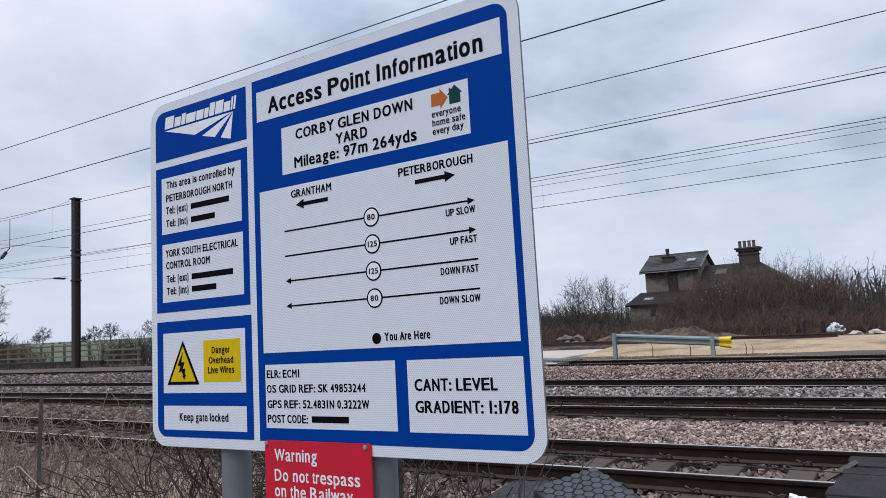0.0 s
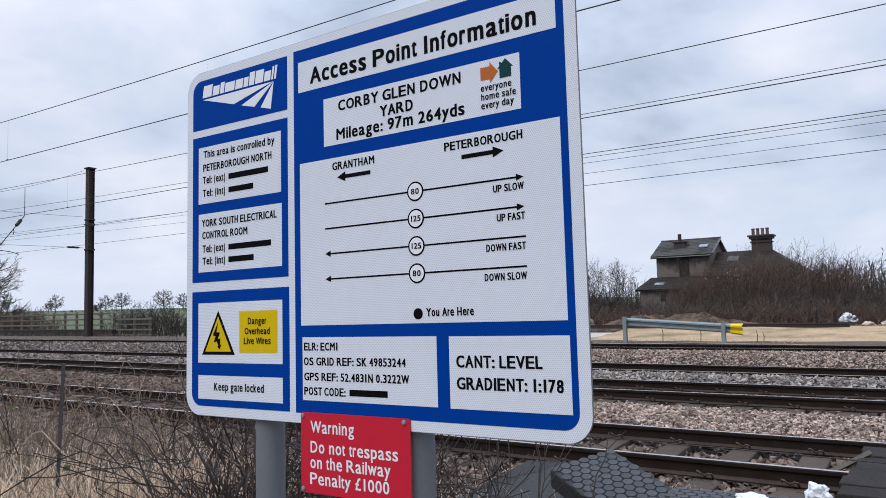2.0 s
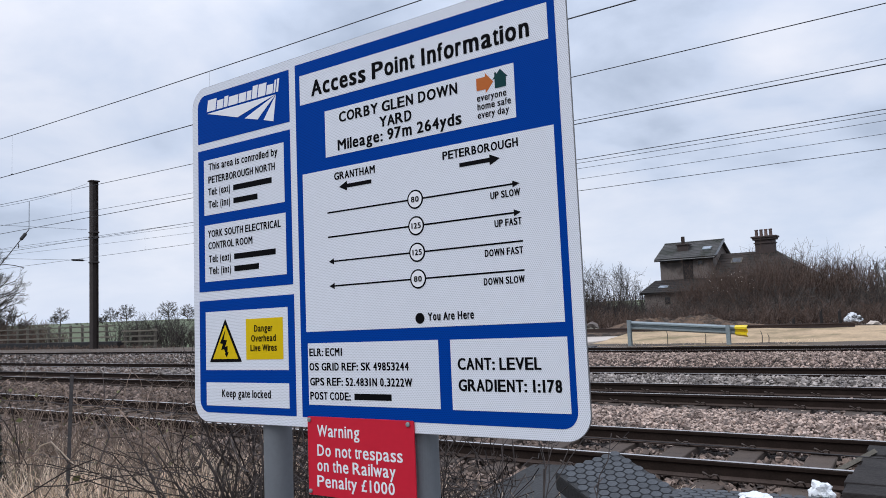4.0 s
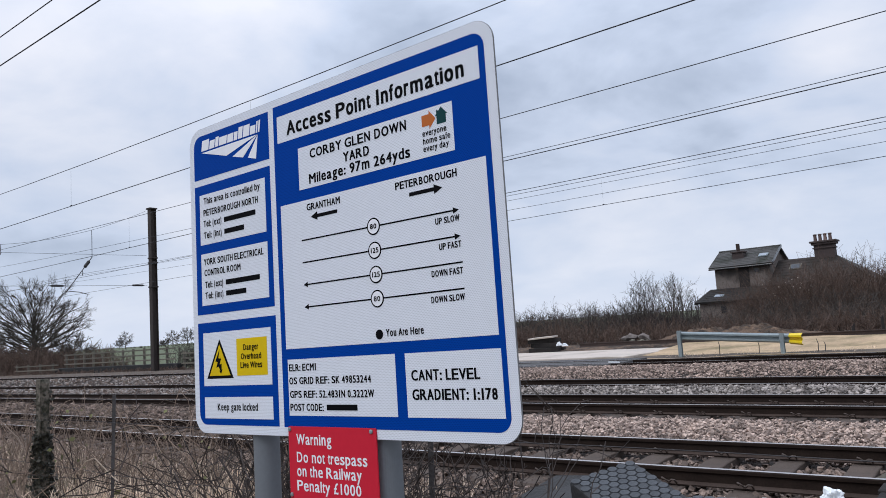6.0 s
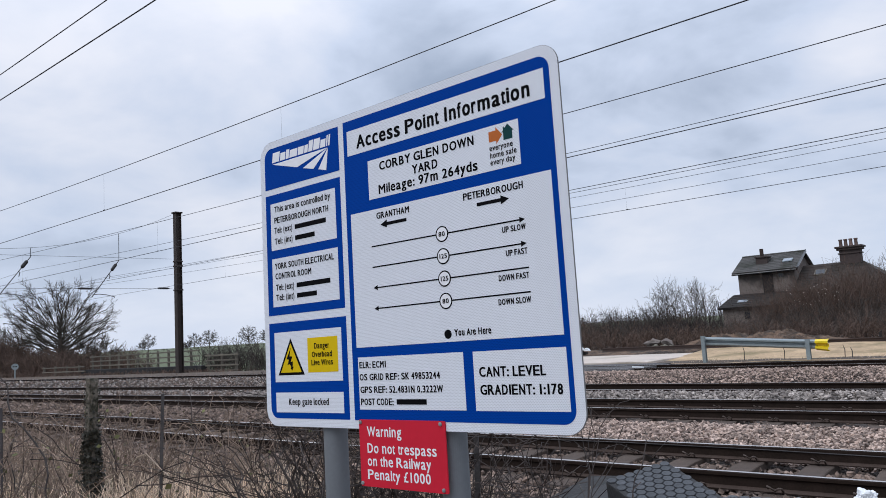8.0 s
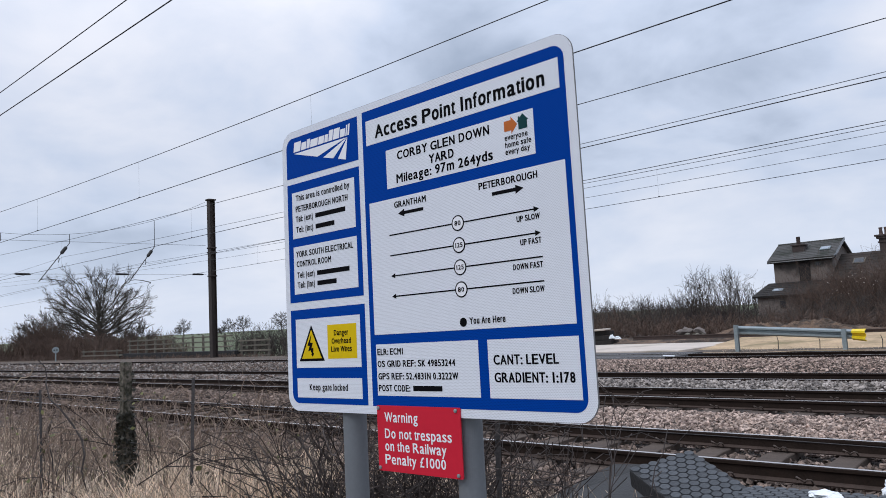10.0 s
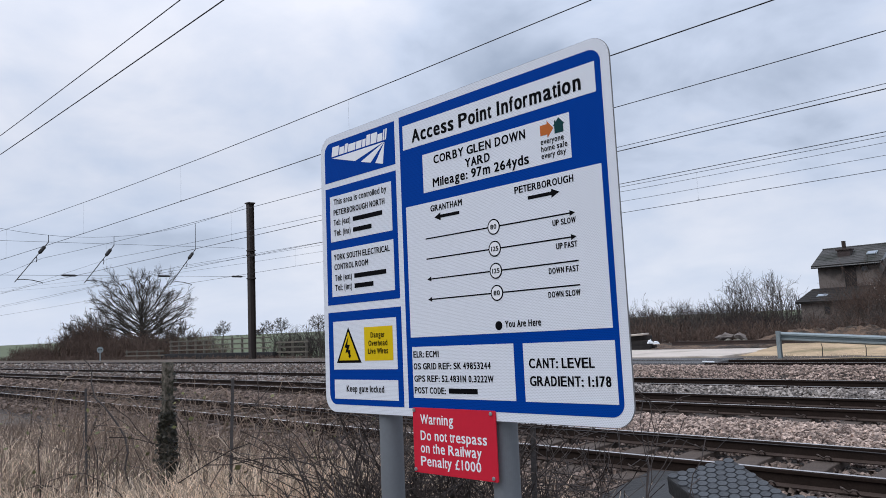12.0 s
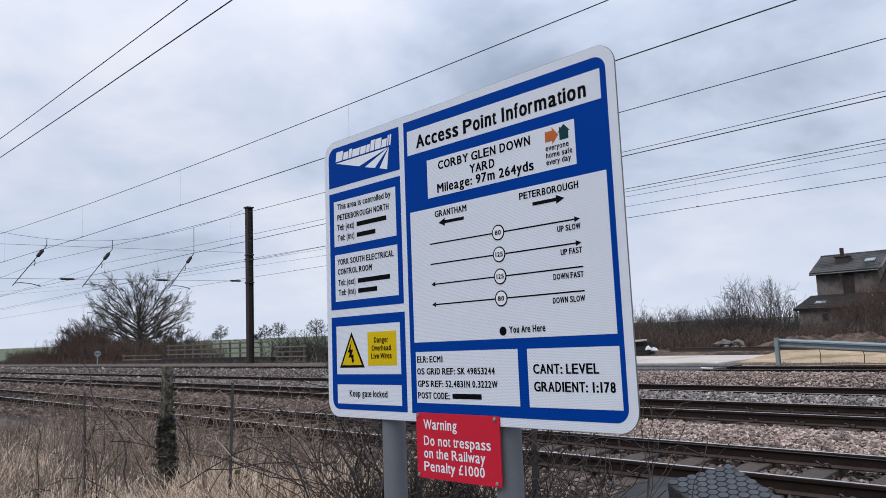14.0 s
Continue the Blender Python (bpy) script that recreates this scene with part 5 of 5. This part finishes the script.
    part("pane", box((-18.2, LY - 0.07, 1.4), (-17.8, LY - 0.055, 1.95)), "dark_pane", w)
    # low wing with a hipped end
    W0, W1, V0, V1, WE, WR = X1 + 0.01, -8.4, 59.4, 66.6, 3.3, 5.25
    part("wing_wall", box((W0, V0, G), (W1, V1, WE)), "render_wall", ob)
    wf = ((W0, V0 - 0.3, WE - 0.15), (W1 + 0.3, V0 - 0.3, WE - 0.15), (-10.9, 63.0, WR), (W0, 63.0, WR))
    r = slab_roof("wing_roof", *wf, mat="slate_brown")
    courses(r, *wf, 9, "slate_brown")
    slab_roof("wing_roof", (W1 + 0.3, V1 + 0.3, WE - 0.15), (W0, V1 + 0.3, WE - 0.15), (W0, 63.0, WR), (-10.9, 63.0, WR))
    slab_roof("wing_roof", (W1 + 0.3, V0 - 0.3, WE - 0.15), (W1 + 0.3, V1 + 0.3, WE - 0.15), (-10.9, 63.02, WR), (-10.9, 62.98, WR))
    sk = part("skylight", box((-0.42, -0.45, 0.15), (0.42, 0.45, 0.21), Matrix.Translation((-13.55, 61.6, 4.52)) @ Matrix.Rotation(0.51, 4, "X")), "old_wood", ob, "dull framed skylight")
    part("pane", box((-0.34, -0.37, 0.205), (0.34, 0.37, 0.225), Matrix.Translation((-13.55, 61.6, 4.52)) @ Matrix.Rotation(0.51, 4, "X")), "dark_pane", sk)
    ch = part("chimney", box((-12.3, 62.55, 4.2), (-10.85, 63.45, 6.25), bevel=0.03), "brick", ob)
    part("chimney_band", box((-12.38, 62.47, 5.95), (-10.77, 63.53, 6.05), bevel=0.02), "brick", ch)
    part("chimney_cap", box((-12.45, 62.4, 6.25), (-10.7, 63.6, 6.42), bevel=0.03), "brick", ch)
    part("chimney_cap", box((-12.55, 62.3, 6.42), (-10.6, 63.7, 6.56), bevel=0.03), "brick", ch)
    for i in range(4):
        x = -12.2 + i * 0.36
        part("chimney_pot", tube([(x, 63, 6.56), (x, 63, 6.66), (x, 63, 7.02), (x, 63, 7.05), (x, 63, 7.14)], [0.16, 0.13, 0.115, 0.145, 0.14], 10), "terracotta", ch)


old_house()


# ---- scrub, trees and hedges ----
def thicket(name, zone, n, height, mat, label, seed, shoots=5, lean=0.5, r0=0.016, low=0.0, length=0.5):
    rng = np.random.default_rng(seed)
    x0, x1, y0, y1 = zone
    n, r0 = int(n * 0.5), r0 * 1.25
    x, y = rng.uniform(x0, x1, n), rng.uniform(y0, y1, n)
    lump = np.array([noise.noise((a * 0.35, b * 0.35, seed)) + 0.5 * noise.noise((a * 1.2, b * 1.2, seed)) for a, b in zip(x, y)])
    h = height(x) * (0.82 + 0.32 * lump) * rng.uniform(0.7, 1.08, n)
    base = np.stack([x, y, np.array([rise(a, b) for a, b in zip(x, y)]) + low - 0.05], -1)
    d = unit(np.stack([rng.normal(0, lean, n), rng.normal(0, lean, n), np.ones(n)], -1))
    P, r = stems(rng, base, d, h, np.full(n, r0), np.full(n, r0 * 0.35), 4, 0.04, 0.05)
    Q, q = grow(rng, P, r, shoots, 0.55, float(np.mean(h)) * length, 0.1, 1.0, 2, 0.75, 0.03, 0.15, 0.08)
    S, s = grow(rng, Q, q, 2, 0.6, float(np.mean(h)) * length * 0.55, 0.3, 1.0, 2, 0.75, 0.03, 0.1, 0.08)
    v, f = join([tubes(P, r, 3), tubes(Q, q, 3), tubes(S, np.maximum(s, r0 * 0.3), 3)])
    return tagged(np_mesh(name, v, f, mat), label, "scrub", kind="stuff")


def between(xs, hs):
    return lambda x: np.interp(x, xs, hs)


thicket("scrub", (-34, 12, 32, 36), 2600, between([-34, -24, -17, -12, 12], [2.3, 2.1, 1.5, 1.3, 1.5]), "scrub", "brown leafless bramble scrub behind the yard", 41, 6, 0.85)
thicket("scrub", (-34, 8, 36, 47), 2600, between([-34, -24, -18, -14, -11, -6, 8], [2.4, 2.2, 1.3, 1.3, 2.3, 2.4, 2.4]), "scrub_dark", "dark leafless bramble scrub in front of the house", 42, 6, 0.8)
thicket("scrub", (-42, -19.5, 44, 50), 1900, between([-42, -25, -19.5], [3.3, 3.1, 2.2]), "scrub_dark", "dark leafless hedge at the back of the yard", 40, 9, 0.8, 0.016, 0.0, 0.34)
thicket("young_wood", (-48, -25, 68, 75), 1000, between([-48, -25], [3.9, 3.9]), "scrub_dark", "leafless trees behind the house and yard", 39, 5, 0.14, 0.03, 0.0, 0.3)
thicket("scrub", (-14.2, -4, 47, 57), 2300, between([-14.2, -12, -9, -4], [2.8, 4.2, 4.6, 3.6]), "scrub", "tall brown scrub growing up the house walls", 43)
thicket("scrub", (-18.4, -14.4, 38, 41.5), 1100, between([-18.4, -17.4, -15.2, -14.4], [1.3, 2.0, 1.9, 1.4]), "twig", "dense dark shrub in the scrub near the house", 51, 7, 0.6, 0.012, 0.0, 0.35)
thicket("young_wood", (-9, 16, 50, 66), 900, between([-9, 16], [4.2, 4.6]), "scrub_dark", "dense leafless young trees beside the house", 44, 5, 0.10, 0.035, 0.0, 0.28)
thicket("scrub", (-9, 16, 47, 56), 1500, between([-9, 16], [2.4, 2.6]), "scrub_dark", "dark undergrowth below the young trees", 45)
thicket("scrub", (-121, -74, 31, 40), 2500, between([-121, -117, -113, -110, -101, -92, -80, -74], [0.5, 0.8, 1.8, 3.4, 3.8, 3.6, 3.2, 2.2]), "scrub", "brown leafless thicket around the large tree", 46, 5, 0.25, 0.04)
thicket("scrub", (-112, -99, 34, 38), 900, between([-112, -109, -106, -102, -99], [3.6, 5.6, 6.2, 5.4, 3.6]), "scrub", "dense brown leafless shrub beside the large tree", 50, 8, 0.22, 0.03, 0.0, 0.3)
thicket("scrub", (-138, -126, 34, 38), 500, between([-138, -132, -126], [1.8, 3.2, 1.8]), "scrub", "low rounded leafless bush at the edge of the field", 52, 6, 0.35, 0.03, 0.0, 0.35)
thicket("scrub", (-160, -40, 24.3, 27.2), 1800, between([-160, -74, -67, -40], [0.9, 0.8, 0.16, 0.14]), "scrub", "low brown scrub beside the far track", 47, 4, 0.35, 0.03)
thicket("scrub", (-52, -44.5, 30.5, 33.5), 380, between([-52, -44.5], [2.6, 2.9]), "scrub_dark", "leafless shrubs behind the timber fence", 48, 5, 0.25, 0.022)
thicket("hedgerow", (-900, -150, 240, 250), 800, between([-900, -150], [1.2, 1.2]), "scrub_dark", "distant dark hedgerow along the fields", 49, 4, 0.3, 0.16)


def bare_tree(name, where, height, spread, label, seed, limbs=14, rmin=0.012, fork=0.25, levels=(6, 6, 4), low=-0.1, girth=0.031, twig=0.2, stem=0.62):
    """Trunk and limbs that reach out to a rounded, uneven crown."""
    rng = np.random.default_rng(seed)
    ob = thing(name, pose(*where, 0, 0, seed * 40), label, "tree", "bare trees")
    r0 = height * girth
    k = 7
    s = np.linspace(0, 1, k)
    line = np.stack([0.02 * height * np.sin(s * 2), 0.015 * height * np.sin(s * 3 + 1), height * stem * s], -1)
    rad = r0 * (1.3 - 1.05 * s)
    v, f = tubes(line[None], rad[None], 10)
    np_mesh("trunk", v, f, "bark", ob).data.shade_smooth()
    n = limbs
    a = np.arange(n) * 2.4 + rng.uniform(-0.3, 0.3, n)
    u = np.linspace(fork, 0.98, n)
    base = np.stack([np.interp(u, s, line[:, c]) for c in range(3)], -1)
    el = np.arcsin(np.linspace(math.sin(low), 0.985, n)) + rng.uniform(-0.1, 0.1, n)
    centre, cz = np.array([0, 0, height * 0.55]), height * (0.35 if stem < 0.6 else 0.40)
    tip = centre + np.stack([np.cos(a) * np.cos(el) * spread, np.sin(a) * np.cos(el) * spread, np.sin(el) * cz], -1) * rng.uniform(0.80, 0.93, n)[:, None]
    vec = tip - base
    ln = np.linalg.norm(vec, axis=1)
    P, r = stems(rng, base, vec / ln[:, None], ln, np.interp(u, s, rad) * (0.3 if stem < 0.6 else 0.62), np.full(n, r0 * 0.10), 7, 0.0, 0.035)
    bow = np.sin(np.pi * np.linspace(0, 1, 7))[None] * ln[:, None] * 0.025
    P[:, :, 2] -= bow
    chunks = [tubes(P, r, 6)]
    L = height * twig
    for c in levels:
        P, r = grow(rng, P, r, c, 0.34, L, 0.25, 1.0, 4, 0.55, -0.03, 0.03, 0.06)
        r = np.maximum(r, rmin)
        chunks.append(tubes(P, r, 3))
        L *= 0.56
    v, f = join(chunks)
    tagged(np_mesh("crown", v, f, "bark", ob), "bare branching crown", kind="stuff")
    return ob


bare_tree("tree", (-94.4, 37.9, -1.4), 13.6, 6.7, "large leafless tree with a round spreading crown", 1, 58, 0.008, 0.45, (7, 6, 5), -0.5, 0.034, 0.115, 0.5)
for i, (x, y, h) in enumerate(((-111.0, 37, 6.2), (-107.0, 36, 6.6), (-84.5, 36, 5.4), (-80.5, 37, 4.6))):
    bare_tree("small_tree", (x, y, -1.2), h, h * 0.5, "small bushy leafless tree beside the large one", 30 + i, 16, 0.018, 0.06, (6, 5, 3), -0.7, 0.02, 0.24)
for i, (x, y, h) in enumerate(((-375, 200, 9.0), (-332.8, 201.7, 7.6), (-322, 203, 9.2), (-288.5, 202.2, 9.4), (-280, 206, 7.6), (-410, 215, 5.6), (-345, 205, 4.2), (-352, 207, 3.6))):
    bare_tree("tree", (x, y, rise(x, y) - 0.2), h, h * 0.47, "distant leafless field tree on the skyline", 60 + i, 22, 0.024, 0.28, (6, 5, 3), -0.6, 0.027, 0.17, 0.7)
for i, (x, y, h) in enumerate(((-18.4, 40, 2.6), (-17.8, 40.6, 3.3), (-17.15, 40.2, 3.8), (-16.6, 40.4, 3.5), (-15.4, 40.3, 3.8), (-15.05, 40.6, 3.4))):
    bare_tree("sapling", (x, y, 0.0), h, h * 0.25, "slender leafless sapling above the scrub", 80 + i, 10, 0.0045, 0.12, (5, 3, 2), 0.7, 0.010)


def seed_heads():
    """Pale fluffy seed heads of a climber scattered over the scrub by the house."""
    rng = np.random.default_rng(71)
    n = 45
    c = np.stack([rng.uniform(-12.6, -9.4, n), rng.uniform(46.5, 49, n), rng.uniform(2.0, 3.3, n)], -1)
    tip = np.array([(1, 0, 0), (-1, 0, 0), (0, 1, 0), (0, -1, 0), (0, 0, 1), (0, 0, -1)])
    tri = np.array([(0, 2, 4), (2, 1, 4), (1, 3, 4), (3, 0, 4), (2, 0, 5), (1, 2, 5), (3, 1, 5), (0, 3, 5)])
    V = c[:, None] + tip[None] * rng.uniform(0.015, 0.04, n)[:, None, None]
    F = tri[None] + (np.arange(n) * 6)[:, None, None]
    tagged(np_mesh("seed_heads", V.reshape(-1, 3), F.reshape(-1, 3), "pad"), "pale fluffy seed heads scattered over the scrub", "seed heads", kind="stuff")


seed_heads()


# ---- bridge parapet, timber fences, round sign ----
def timber_fence(x0, x1, y, base, top, rails, spacing, label):
    ob = thing("timber_fence", pose(0, y, 0), label, "fence", "timber fences")
    n = int((x1 - x0) / spacing)
    for i in range(n + 1):
        x = x0 + i * spacing
        part("post", box((x - 0.07, -0.07, base - 0.3), (x + 0.07, 0.07, top + 0.06), bevel=0.012), "old_wood", ob)
    for j in range(rails):
        z = base + (top - base) * (j + 0.75) / rails
        part("rail", box((x0 - 0.2, -0.145, z - 0.05), (x1 + 0.2, -0.095, z + 0.05), bevel=0.008), "old_wood", ob)


timber_fence(-63.6, -47.0, 28.0, 0.48, 1.62, 3, 1.55, "weathered timber post and rail fence on a bridge parapet")
timber_fence(-72.5, -64.2, 27.6, -0.3, 0.85, 3, 2.4, "low weathered timber rail fence")
timber_fence(-46.2, -42.6, 28.2, -0.2, 1.2, 4, 1.7, "weathered timber rail fence among shrubs")
par = part("bridge_parapet", box((-65.3, 27.75, -0.9), (-46.4, 28.5, 0.45), bevel=0.03), "tarred")
tagged(par, "dark low bridge parapet beside the railway", "parapet", kind="structure")


def round_sign():
    ob = thing("round_trackside_sign", pose(-65.4, 22.5, 0.0, 0, 0, 62), "round pale trackside sign on a grey post", "sign")
    part("post", tube([(0, 0, -0.4), (0, 0, 1.2)], 0.05, 8), "galv", ob)
    bm = tube([(0, -0.03, 1.12), (0, 0.0, 1.12)], 0.26, 24)
    face = part("disc", bm, "galv", ob)
    part("marking", box((-0.16, -0.037, 1.09), (0.16, -0.032, 1.16)), "ink", face)


round_sign()
